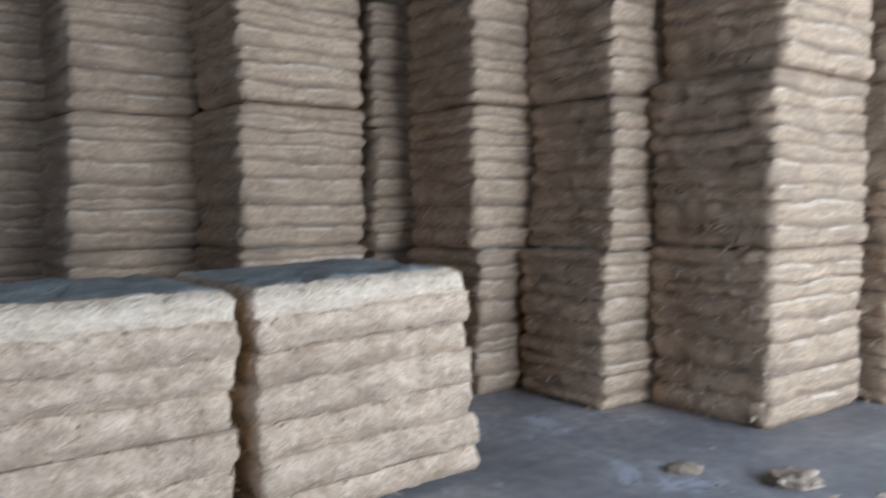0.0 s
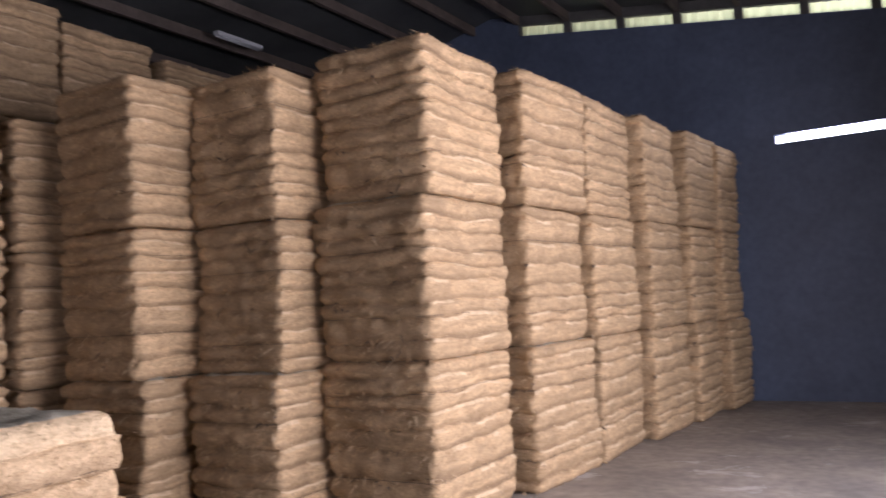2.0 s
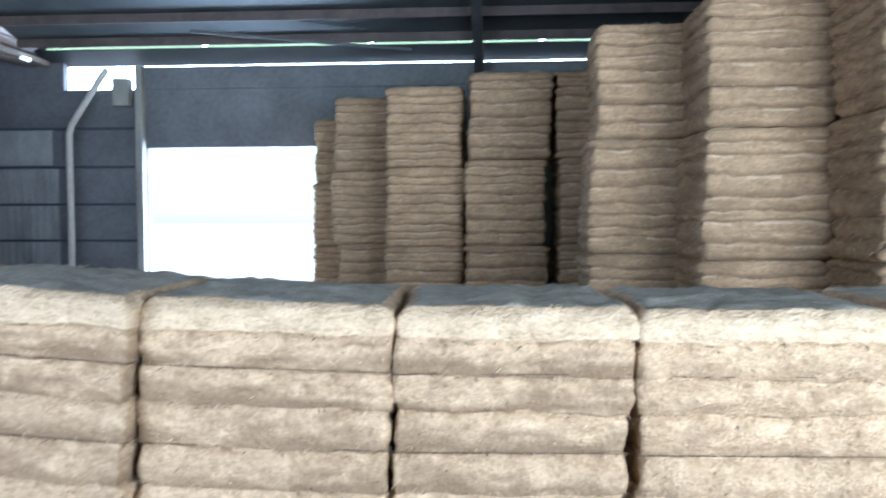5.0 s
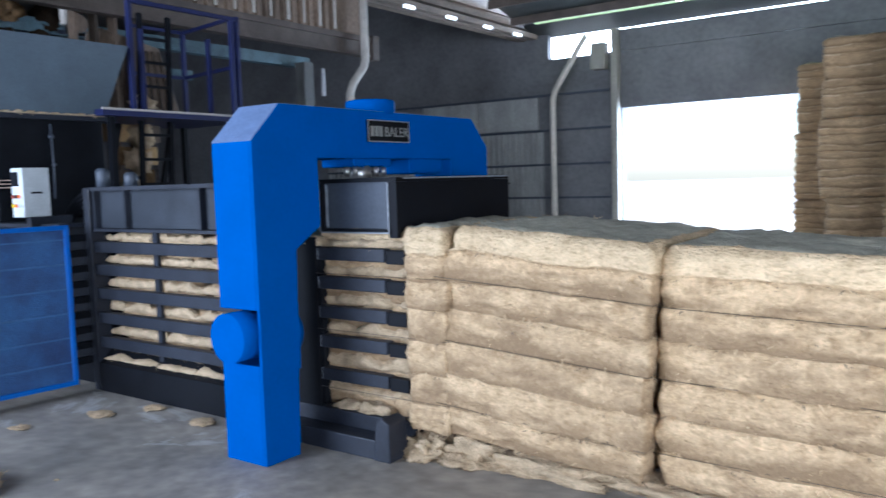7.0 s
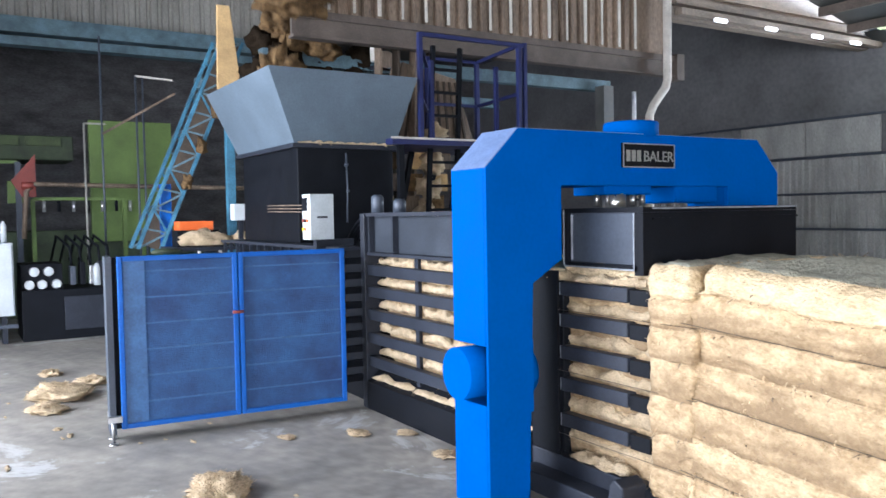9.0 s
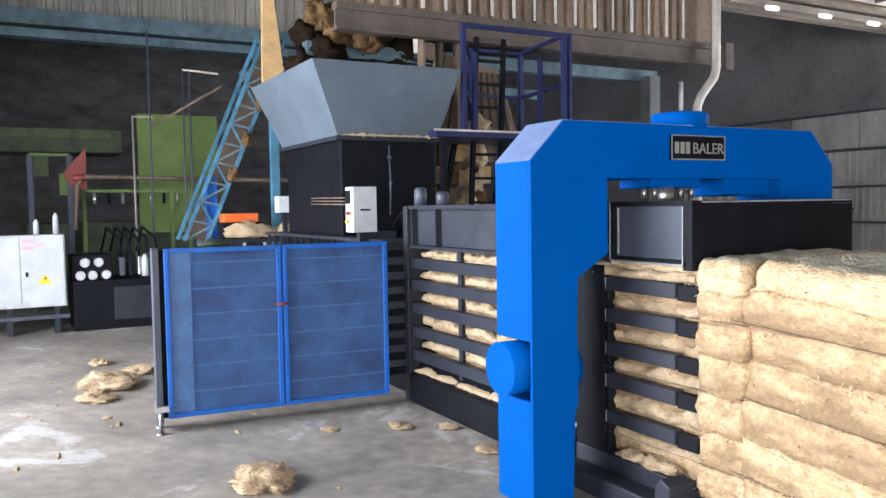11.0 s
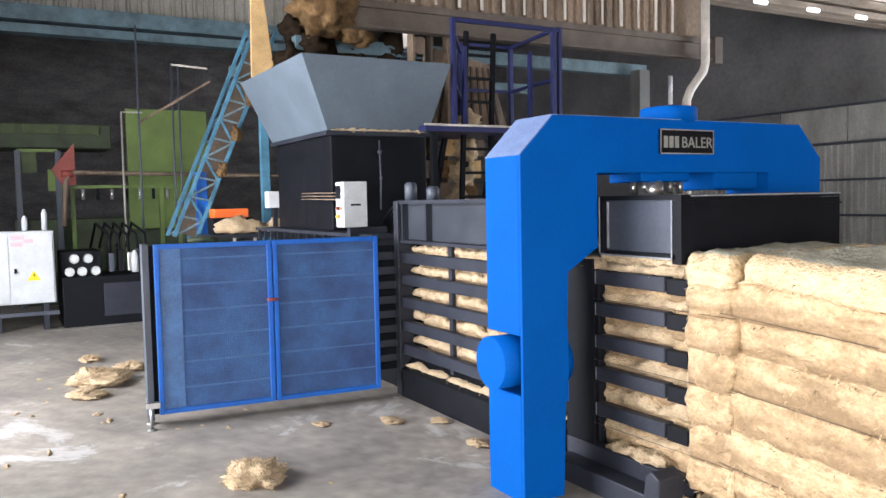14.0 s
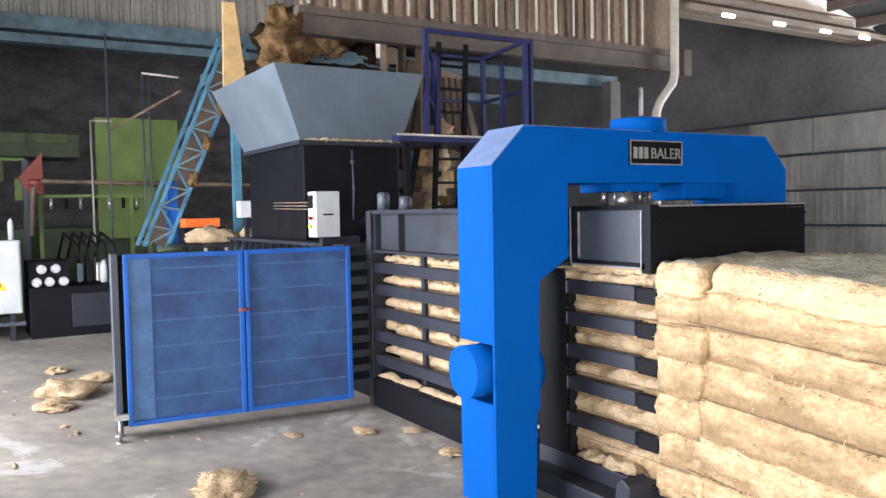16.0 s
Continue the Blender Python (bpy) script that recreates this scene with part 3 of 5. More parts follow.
for i in range(5):
    stack(8.85 + i * 1.335, 0.30 - i * 0.14, 3, 1.31, 1.05, 1.235, -2, 0.02, 0.05 if i == 0 else 0.02)
stack(15.3, -0.42, 3, 0.95, 1.05, 1.22, -3, 0.02)
stack(8.40, 1.38, 3, 1.2, 0.95)
stack(9.6, 1.40, 3)
stack(7.93, 2.35, 3, 1.2, 1.0, 1.185)
stack(9.1, 2.45, 3)
stack(6.47, 3.50, 3, 1.2, 1.05, 1.2)
stack(7.75, 3.55, 3, 1.2, 1.05, 1.13)
stack(9.0, 3.6, 3)
stack(5.33, 4.55, 3, 1.18, 1.05, 1.175)
stack(6.46, 4.7, 4, 1.2, 1.05, 1.24)
stack(7.8, 4.7, 4, 1.2, 1.05, 1.235)
stack(9.05, 4.8, 4, 1.25, 1.05, 1.22)
stack(10.35, 4.9, 4, 1.25, 1.05, 1.2)
stack(4.50, 5.65, 3, 1.1, 1.05, 1.18)
stack(5.7, 5.8, 3)
stack(3.15, 8.3, 3, 1.15, 1.05, 1.175)
stack(4.4, 8.4, 3)
stack(1.95, 8.75, 3, 1.15, 1.05, 1.14)
stack(1.0, 9.9, 3, 1.15, 1.0, 1.15)
stack(0.40, 10.95, 3, 1.0, 1.0, 1.08, 0, 0.02)


# ---- baler ----
baler = thing("baler", (-1.5, 1.18, 0), "blue and black horizontal baler pressing fibre bales", "baler")
CY = 1.18
bm = B()
near = [(0.0, 0.0), (0.0, 0.565), (0.17, 0.565), (0.17, 0.875), (0.0, 0.875), (0.0, 1.80), (0.21, 2.01)]
far = [(2 * CY - y, z) for y, z in ((0.0, 0.0), (0.0, 1.80), (0.21, 2.01))]
inner_far = [(2 * CY - y, z) for y, z in ((0.5, 1.71), (0.5, 1.31), (0.27, 1.19), (0.26, 0.0))]
inner = [(0.5, 1.71), (0.5, 1.31), (0.30, 1.19), (0.26, 0.0)]
poly = near + [far[2], far[1], far[0]] + inner_far[::-1] + inner
prism(bm, poly, 0, -0.33, -0.022, 0.005)
whole = [q for q in near if q not in ((0.0, 0.565), (0.17, 0.565), (0.17, 0.875), (0.0, 0.875))] + poly[len(near):]
prism(bm, whole, 0, -0.022, 0.0, 0.005)
part("portal_frame", bm, BLUE, baler, "bright blue painted steel portal")
# Thin overlay plates: dust and light from above put into a paler blue.
for q, w in (([(-0.003, 1.803), (0.207, 2.013), (0.210, 2.010), (0.0, 1.80)], "dusty blue bevel of the portal, painted paler as lit from above"), ([(2.363, 1.803), (2.153, 2.013), (2.150, 2.010), (2.36, 1.80)], "dusty blue bevel of the portal, painted paler as lit from above")):
    part("bevel_plate", prism(B(), q, 0, -0.326, -0.004), DUSTY_LIT_BLUE, baler, w)
part("top_plate", box(B(), -0.326, -0.004, 0.215, 2.145, 2.0105, 2.0135), DUSTY_LIT_BLUE, baler, "dusty blue top of the portal, painted paler as lit from above")
bm = tube(B(), [(-0.19, -0.075, 0.72), (-0.19, 0.17, 0.72)], 0.14, 36)
pin = part("pin", bm, BLUE, baler, "blue pivot pin through the column")
bm = tube(B(), [(-0.165, 0.265, 0.70), (-0.165, 0.35, 0.70)], 0.14, 36)
box(bm, -0.32, -0.01, 0.27, 0.30, 0.50, 0.89)
part("pin_flange", bm, BLUE, baler)
bm = tube(B(), [(-0.16, 1.18, 2.0), (-0.16, 1.18, 2.085), (-0.16, 1.18, 2.095)], [0.165, 0.165, 0.157], 36)
part("cylinder_cap", bm, BLUE, baler, "blue hydraulic cylinder cap")
part("clamp_block", box(B(), -0.3, -0.03, 0.84, 1.22, 1.66, 1.72, 0.01), BLUE, baler)
part("clamp_block", box(B(), -0.3, -0.03, 1.42, 1.80, 1.61, 1.74, 0.015), BLUE, baler)
bm = tube(B(), [(-0.1, 0.98, 1.56), (-0.1, 0.98, 1.67)], 0.07, 20)
part("ram_rod", bm, CHROME, baler, "bright steel ram rod")
for y in (0.80, 0.88, 1.08, 1.16):
    part("clamp_bolt", tube(B(), [(-0.05, y, 1.60), (-0.05, y, 1.66)], 0.016, 8), CHROME, baler)

sign = part("name_plate", box(B(), 0.002, 0.018, 0.94, 1.36, 1.815, 1.955, 0.004), BLACK, baler, "black name plate with pale lettering")
bm = B()
for y0, y1, z0, z1 in ((0.94, 1.36, 1.815, 1.822), (0.94, 1.36, 1.948, 1.955), (0.94, 0.947, 1.815, 1.955), (1.353, 1.36, 1.815, 1.955)):
    box(bm, 0.016, 0.021, y0, y1, z0, z1)
part("plate_edge", bm, WORN, sign)
bm = B()
for k in range(3):
    box(bm, 0.0185, 0.022, 0.965 + k * 0.042, 0.995 + k * 0.042, 1.85, 1.915)
part("mark", bm, DULL, sign, "pale bars of the maker's mark")
cu = bpy.data.curves.new("lettering", "FONT")
cu.body, cu.size, cu.extrude = "BALER", 0.088, 0.0015
tmp = new("lettering_curve", cu)
me = bpy.data.meshes.new_from_object(tmp.evaluated_get(bpy.context.evaluated_depsgraph_get()))
bpy.data.objects.remove(tmp)
bpy.data.curves.remove(cu)
me.transform(Matrix.Translation((0.020, 1.100, 1.852)) @ Euler((radians(90), 0, radians(90))).to_matrix().to_4x4())
me.materials.append(DULL)
ob = new("lettering", me)
ob.parent = sign

# outlet: top press plate, side rails, sole
bm = box(B(), -0.08, 0.44, 0.625, 1.75, 1.29, 1.56)
part("press_plate", bm, STEEL_GREY, baler, "grey steel top press plate")
bm = B()
box(bm, -0.10, 0.50, 0.60, 1.83, 1.56, 1.585)
box(bm, -0.10, 0.46, 0.60, 0.72, 1.262, 1.288)
box(bm, 0.44, 0.50, 0.60, 1.83, 1.24, 1.558)
box(bm, 0.502, 0.512, 0.66, 1.83, 1.52, 1.53)
box(bm, -0.10, -0.07, 0.60, 0.64, 1.288, 1.56)
part("press_plate_rim", bm, BLACK, baler)
for q in ((-0.103, -0.097, 0.594, 0.600, 1.27, 1.58), (-0.09, 0.44, 0.594, 0.599, 1.262, 1.270), (0.437, 0.443, 0.594, 0.599, 1.27, 1.555), (-0.062, -0.054, 0.616, 0.625, 1.30, 1.55), (0.503, 0.506, 0.66, 1.83, 1.574, 1.582)):
    part("worn_edge", box(B(), *q), WORN, baler, "bare worn steel edge")
RAILS = (1.14, 0.965, 0.785, 0.605, 0.405)
for side, ya, yb in ((0, 0.555, 0.62), (1, 1.74, 1.805)):
    for z in RAILS:
        bm = box(B(), -0.09, 0.43, ya, yb, z - 0.038, z + 0.038, 0.006)
        r_ = part("side_rail", bm, STEEL, baler)
        part("worn_edge", box(B(), -0.0935, -0.0905, ya, yb, z - 0.034, z + 0.034), WORN, r_)
        part("rail_end", box(B(), 0.432, 0.57, ya + 0.012, yb - 0.004, z - 0.048, z + 0.03, 0.005), BLACK, r_)
    part("side_plate", box(B(), -0.335, -0.10, ya - 0.012 if ya < 1 else yb + 0.002, ya + 0.004 if ya < 1 else yb + 0.02, 0.2, 1.24), BLACK, baler)
    part("rail_post", box(B(), -0.24, -0.10, ya + 0.03, yb + 0.02, 0.2, 1.22, 0.008), BLACK, baler)
bm = prism(B(), [(-0.35, 0.0), (0.42, 0.0), (0.55, 0.05), (0.55, 0.20), (-0.35, 0.20)], 1, 0.54, 1.86, 0.008)
part("sole", bm, STEEL, baler, "dark steel sole plate under the outlet")
bm = box(B(), -0.30, 0.46, 0.40, 0.536, 0.0, 0.115, 0.008)
part("sole_box", bm, STEEL, baler, "dark steel box beam along the outlet")
part("sole_lug", prism(B(), [(0.44, 0.0), (0.56, 0.0), (0.56, 0.22), (0.50, 0.25), (0.464, 0.22)], 1, 0.39, 0.55, 0.008), STEEL, baler)

# press chamber behind the portal
for ya in (0.60, 1.73):
    part("chamber_panel", box(B(), -2.45, -0.33, ya, ya + 0.03, 1.27, 1.555), CHAMBER, baler, "dark grey chamber side panel")
bm = B()
box(bm, -2.50, -0.33, 0.53, 1.83, 1.556, 1.585)
box(bm, -2.45, -0.33, 0.53, 0.64, 1.245, 1.268)
for x in (-2.47, -2.07, -1.2):
    box(bm, x, x + 0.03, 0.55, 0.625, 1.27, 1.555)
part("chamber_rim", bm, STEEL, baler)
for ya, yb in ((0.535, 0.60), (1.76, 1.825)):
    for z in (1.125, 0.95, 0.765, 0.575, 0.385):
        part("chamber_bar", box(B(), -2.46, -0.34, ya, yb, z - 0.042, z + 0.042, 0.006), STEEL, baler)
    part("chamber_upright", box(B(), -1.80, -1.75, yb if ya < 1 else ya - 0.03, yb + 0.03 if ya < 1 else ya, 0.28, 1.24), STEEL, baler)
    part("chamber_post", box(B(), -2.54, -2.465, ya - 0.02, yb + 0.05, 0.0, 1.58, 0.006), STEEL, baler)
    part("chamber_sill", prism(B(), [(ya - 0.02, 0), (yb + 0.05, 0), (yb + 0.05, 0.33), (ya + 0.02, 0.24), (ya - 0.02, 0.22)], 0, -2.46, -0.34), BLACK, baler)
for z in (1.2, 1.08, 0.96, 0.84, 0.72, 0.6, 0.48, 0.36, 0.24):
    bm = box(B(), -2.60, -2.545, 0.36, 0.56, z - 0.03, z + 0.025, 0.006)
    box(bm, -2.66, -2.60, 0.33, 0.44, z - 0.018, z + 0.012)
    part("latch_tooth", bm, BLACK, baler)
for x, h in ((-2.42, 0.13), (-2.05, 0.09)):
    part("lifting_lug", tube(B(), [(x, 0.62, 1.58), (x, 0.62, 1.58 + h), (x, 0.62, 1.6 + h)], [0.05, 0.05, 0.03], 14), STEEL_GREY, baler)
for k in range(4):
    pts = [(-2.5 - 0.02 * k, 0.62 + 0.02 * k, 1.52 - 0.03 * k)]
    for i in range(1, 9):
        a = i / 8
        pts.append((-2.5 - 0.62 * a - 0.02 * k, 0.62 + 0.02 * k, 1.52 - 0.03 * k + 0.06 * math.sin(a * 3.1) - 0.34 * a * a))
    part("hydraulic_hose", tube(B(), pts, 0.016, 8), BLACK, baler)
part("rear_body", box(B(), -5.9, -2.62, 0.62, 1.74, 0.0, 1.30, 0.01), BLACK, baler, "black press body under the hopper")
bm = B()
box(bm, -5.9, -2.62, 0.36, 0.60, 1.28, 1.31)
for i in range(14):
    box(bm, -5.8 + i * 0.23, -5.78 + i * 0.23, 0.36, 0.39, 1.05, 1.28)
part("walkway", bm, STEEL, baler)


def fluffy(bm, seed, c, r, n=26, squash=0.5, detail=0.45, hairs=140):
    """A lump of tangled fibre: an uneven ball drawn out by noise."""
    o = seed * 5.3
    rows = []
    m = n // 2
    for i in range(m + 1):
        th = math.pi * i / m
        row = []
        for k in range(n):
            ph = 2 * math.pi * k / n
            d = Vector((math.sin(th) * math.cos(ph), math.sin(th) * math.sin(ph), math.cos(th)))
            s = 1 + detail * noise.noise(d * 1.7 + Vector((o, 0, 0))) + detail * 0.6 * noise.noise(d * 4.5 + Vector((0, o, 0))) + 0.18 * noise.noise(d * 11 + Vector((0, 0, o))) + 0.05 * noise.noise(d * 23 + Vector((o, 0, o)))
            row.append(bm.verts.new((c[0] + d.x * r[0] * s, c[1] + d.y * r[1] * s, max(c[2] + d.z * r[2] * s, c[2] - r[2] * squash))))
        rows.append(row)
    for a, b in zip(rows, rows[1:]):
        for k in range(n):
            f = bm.faces.new((a[k], a[(k + 1) % n], b[(k + 1) % n], b[k]))
            f.smooth = True
    rnd = random.Random(seed)
    cc = Vector(c)
    for _ in range(hairs * 4):
        v = rows[rnd.randrange(1, m)][rnd.randrange(n)].co.copy()
        d = (v - cc).normalized()
        side = Vector((rnd.uniform(-1, 1), rnd.uniform(-1, 1), rnd.uniform(-0.6, 0.6)))
        ln = max(r) * rnd.uniform(0.03, 0.11)
        tip = v + (d * 0.6 + side * 0.9) * ln
        if squash < 0.6:
            tip.z = max(tip.z, 0.004)
        w = side.cross(d).normalized() * min(0.0016, max(r) * 0.006)
        a0, a1, b0, t0 = bm.verts.new(v - w), bm.verts.new(v + w), bm.verts.new(v.lerp(tip, 0.5) + w + d * ln * 0.15), bm.verts.new(tip)
        bm.faces.new((a0, a1, b0))
        bm.faces.new((a0, b0, t0))
    return bm


# fibre inside the chamber and the stub that comes out of it
kind = bale_mesh("half_pressed_bale", 0.99, 1.14, 1.15, 31, 7, 160, 9, 1500, 0.009, 0.02, True, 0.0)
for v in kind[0].vertices:
    # held back behind the rails, swelling out past their ends
    a = min(1.0, max(0.0, (v.co.x - 0.66) / 0.06))
    if v.co.y < 0.3:
        v.co.y += 0.10 * (1 - a * a * (3 - 2 * a))
half = bale(kind, pose(-0.13, 0.545, 0.165, 0, 0.5, 0), "pale fibre bale half out of the press", "bales in the row from the baler")
kind = bale_mesh("chamber_bale", 1.05, 1.08, 1.02, 32, 7, 100, 6, 900, 0.03, 0.06, True, 0.0)
for x in (-1.22, -2.36):
    bale(kind, pose(x, 0.665, 0.22), "pale fibre bale inside the press chamber", "bales in the press chamber")


def squeezed(bm, seed, x0, x1, y, z0, z1):
    """A ragged roll of fibre squeezed out between two rails, lying on the lower one."""
    n, m = 46, 12
    o = seed * 2.9
    rows = []
    for i in range(n + 1):
        x = x0 + (x1 - x0) * i / n
        full = max(0.25, 0.72 + 0.55 * noise.noise((x * 6 + o, 0, 0)) + 0.25 * noise.noise((x * 17 + o, 3, 0)))
        bulge = 0.055 * max(0.2, 0.8 + 0.7 * noise.noise((x * 8 + o, 7, 0)))
        row = []
        for k in range(m + 1):
            a = math.pi * (k / m - 0.5)
            zz = z0 + (z1 - z0) * full * (0.5 + 0.5 * math.sin(a))
            row.append(bm.verts.new((x, y - bulge * math.cos(a) + 0.012 * noise.noise((x * 25 + o, a * 3, 0)), zz + 0.006 * noise.noise((x * 30, a * 4, o)))))
        rows.append(row)
    for a, b in zip(rows, rows[1:]):
        for k in range(m):
            bm.faces.new((a[k], b[k], b[k + 1], a[k + 1])).smooth = True
    rnd = random.Random(seed)
    for _ in range(90):
        v = rows[rnd.randrange(n + 1)][rnd.randrange(2, m)].co
        tip = v + Vector((rnd.uniform(-0.02, 0.02), -rnd.uniform(0.004, 0.025), rnd.uniform(-0.03, 0.015)))
        bm.faces.new((bm.verts.new(v + Vector((-0.002, 0.004, 0))), bm.verts.new(v + Vector((0.002, 0.004, 0))), bm.verts.new(tip)))
    return bm


LEVELS = RAILS + (0.235,)
for k in range(5):
    w_ = part("squeezed_fibre", squeezed(B(), 610 + k, -0.10, 0.56, 0.664, LEVELS[k + 1] + 0.036, LEVELS[k] - 0.05), LOOSE, half, "tan fibre squeezed out between the rails")
    w_.matrix_parent_inverse = half.matrix_world.inverted()
w_ = part("squeezed_fibre", squeezed(B(), 620, -0.20, 0.56, 0.61, 1.178, 1.245), LOOSE, half, "tan fibre squeezed out between the rails")
w_.matrix_parent_inverse = half.matrix_world.inverted()
BARS = (1.29, 1.125, 0.95, 0.765, 0.575, 0.385, 0.27)
for k in range(6):
    for j, (x0, x1) in enumerate(((-2.44, -1.83), (-1.74, -1.1), (-1.1, -0.36))):
        part("squeezed_fibre", squeezed(B(), 640 + 7 * k + j, x0, x1, 0.668, BARS[k + 1] + 0.04, BARS[k] - 0.05), LOOSE, baler, "tan fibre squeezed out between the bars")
for j, (x0, x1) in enumerate(((-2.42, -1.75), (-1.75, -1.05), (-1.05, -0.36))):
    part("spilled_fibre", squeezed(B(), 690 + j, x0, x1, 0.585, 0.24, 0.30), LOOSE, baler, "tan fibre spilled along the sill")

for k, (x, y, r_) in enumerate(((0.1, 0.59, 0.06), (0.30, 0.60, 0.08))):
    z = 0.205
    piece("fibre_clump", fluffy(B(), 400 + k, (x, y, z + r_ * 0.2), (r_ * 1.6, r_ * 0.8, r_ * 0.6), 20, 0.3, 0.7, 120), LOOSE, "tan fibre spilled on the baler's steel sole", "fibre", "fibre clumps on the baler")

# hopper
hopper = thing("hopper", (-4.7, 1.0, 1.3), "grey steel feed hopper over the baler", "hopper")
part("hopper_body", box(B(), -5.5, -3.87, 0.52, 1.55, 1.31, 2.27, 0.01), BLACK, hopper, "black steel hopper shaft")
lo = [(-5.55, 0.49), (-3.85, 0.49), (-3.85, 1.56), (-5.55, 1.56)]
hi = [(-5.65, 0.17), (-3.63, 0.17), (-3.63, 1.72), (-5.65, 1.72)]
bm = B()
rg = []
for poly, z, ins in ((lo, 2.25, 0), (hi, 2.93, 0), (hi, 2.93, 0.012), (lo, 2.25, 0.012)):
    cx, cy = sum(p[0] for p in poly) / 4, sum(p[1] for p in poly) / 4
    rg.append([bm.verts.new((x - math.copysign(ins, x - cx), y - math.copysign(ins, y - cy), z)) for x, y in poly])
for a, b in ((0, 1), (1, 2), (2, 3), (3, 0)):
    for k in range(4):
        bm.faces.new((rg[a][k], rg[a][(k + 1) % 4], rg[b][(k + 1) % 4], rg[b][k]))
part("hopper_funnel", bm, HOPPER, hopper, "blue-grey flared hopper mouth")
bm = B()
box(bm, -5.57, -3.82, 0.46, 0.52, 2.22, 2.262)
box(bm, -3.87, -3.82, 0.52, 1.58, 2.22, 2.262)
part("hopper_flange", bm, STEEL, hopper)
bm = B()
for i in range(26):
    y = 0.54 + i * 0.039
    fluffy(bm, 820 + i, (-3.83, y, 2.268), (0.012, 0.03, 0.008 + 0.006 * (i % 3)), 8, 1.0, 1.0, 4)
part("fibre_dust", bm, LOOSE, hopper, "tan fibre dust along the flange")
bm = tube(B(), [(-3.855, 1.02, 1.50), (-3.855, 1.03, 1.8), (-3.855, 1.02, 2.18)], 0.008, 8)
tube(bm, [(-3.85, 1.02, 2.05), (-3.85, 1.02, 2.08)], 0.022, 8)
tube(bm, [(-3.85, 1.03, 1.80), (-3.85, 1.03, 1.82)], 0.018, 8)
part("hopper_cable", bm, STEEL_GREY, hopper)

# control panel on the baler
panel = thing("control_panel", (-2.95, 0.4, 1.3), "white control box with screen and buttons", "control panel")
body = part("panel_body", box(B(), -3.0, -2.83, 0.205, 0.42, 1.37, 1.75, 0.008), WHITE, panel)
part("screen", box(B(), -2.985, -2.885, 0.198, 0.206, 1.61, 1.72), BLACK, panel, "dark display screen")
for k in range(3):
    part("button", tube(B(), [(-2.965 + k * 0.045, 0.208, 1.53), (-2.965 + k * 0.045, 0.192, 1.53)], 0.014, 12), (RED, BLACK, ORANGE)[k], panel)
    part("button", tube(B(), [(-2.965 + k * 0.045, 0.208, 1.46), (-2.965 + k * 0.045, 0.192, 1.46)], 0.014, 12), (YELLOW, ORANGE, WHITE)[k], panel)
part("label_bar", box(B(), -2.832, -2.827, 0.27, 0.36, 1.55, 1.565), BLACK, panel)
part("panel_bracket", box(B(), -2.95, -2.88, 0.28, 0.62, 1.29, 1.37), STEEL, panel)

# guard gate: two blue mesh leaves before the open press door
gate = thing("guard_gate", (-2.5, -0.5, 0), "blue mesh guard gate swung open from the baler", "gate")
GA, GB = Vector((-2.56, -1.35, 0)), Vector((-2.42, 0.31, 0))
gd = (GB - GA)
gl = gd.length
gd.normalize()
gang = math.degrees(math.atan2(gd.y, gd.x))
GM = pose(GA.x, GA.y, 0, 0, 0, gang)


def gpart(name, bm, material, parent, label=""):
    bm.transform(GM)
    return part(name, bm, material, parent, label)


mid = gl * 0.5
for k, (a, b) in enumerate(((0.0, mid - 0.004), (mid + 0.004, gl))):
    bm = B()
    for u0, u1, z0, z1 in ((a, a + 0.035, 0.10, 1.31), (b - 0.035, b, 0.10, 1.31), (a + 0.035, b - 0.035, 0.10, 0.135), (a + 0.035, b - 0.035, 1.275, 1.31)):
        box(bm, u0, u1, -0.02, 0.02, z0, z1, 0.005)
    leaf = gpart("leaf_frame", bm, BLUE_DARK, gate)
    gpart("mesh_panel", box(B(), a + 0.03, b - 0.03, 0.0, 0.008, 0.13, 1.28), GUARD, leaf, "fine blue perforated mesh")
    if k == 0:
        gpart("side_strip", box(B(), a + 0.035, a + 0.18, -0.006, -0.001, 0.135, 1.275), RIB, leaf, "paler blue flat strip beside the hinge")
    bm = B()
    for i in range(6):
        z = 0.27 + i * 0.185
        box(bm, a + (0.18 if k == 0 else 0.03), b - 0.03, -0.004, 0.0, z, z + 0.012)
    gpart("rib", bm, RIB, leaf)
gpart("latch", tube(B(), [(mid - 0.05, -0.035, 0.87), (mid + 0.03, -0.035, 0.87)], 0.012, 8), RED, gate, "small red latch")
bm = box(B(), -0.03, gl + 0.02, 0.10, 0.17, 0.08, 1.30)
gpart("door_slab", bm, BLACK, gate, "black steel press door behind the mesh")
gpart("door_edge", box(B(), -0.075, -0.034, 0.0, 0.20, 0.06, 1.31), STEEL_GREY, gate, "grey steel door edge")
for u, v in ((-0.06, -0.04), (-0.05, 0.15)):
    bm = B()
    tube(bm, [(u, v, 0.0), (u, v, 0.012)], 0.03, 12)
    tube(bm, [(u, v, 0.012), (u, v, 0.20)], 0.012, 8)
    box(bm, u - 0.03, u + 0.06, v - 0.02, v + 0.02, 0.16, 0.20)
    gpart("prop_foot", bm, CHROME, gate, "steel prop foot")
bm = fluffy(B(), 71, (0.35, 0.06, 1.325), (0.10, 0.05, 0.03), 16)
bm.transform(GM)
piece("rag", bm, GREEN_DARK, "small greenish rag on the gate top", "rag")


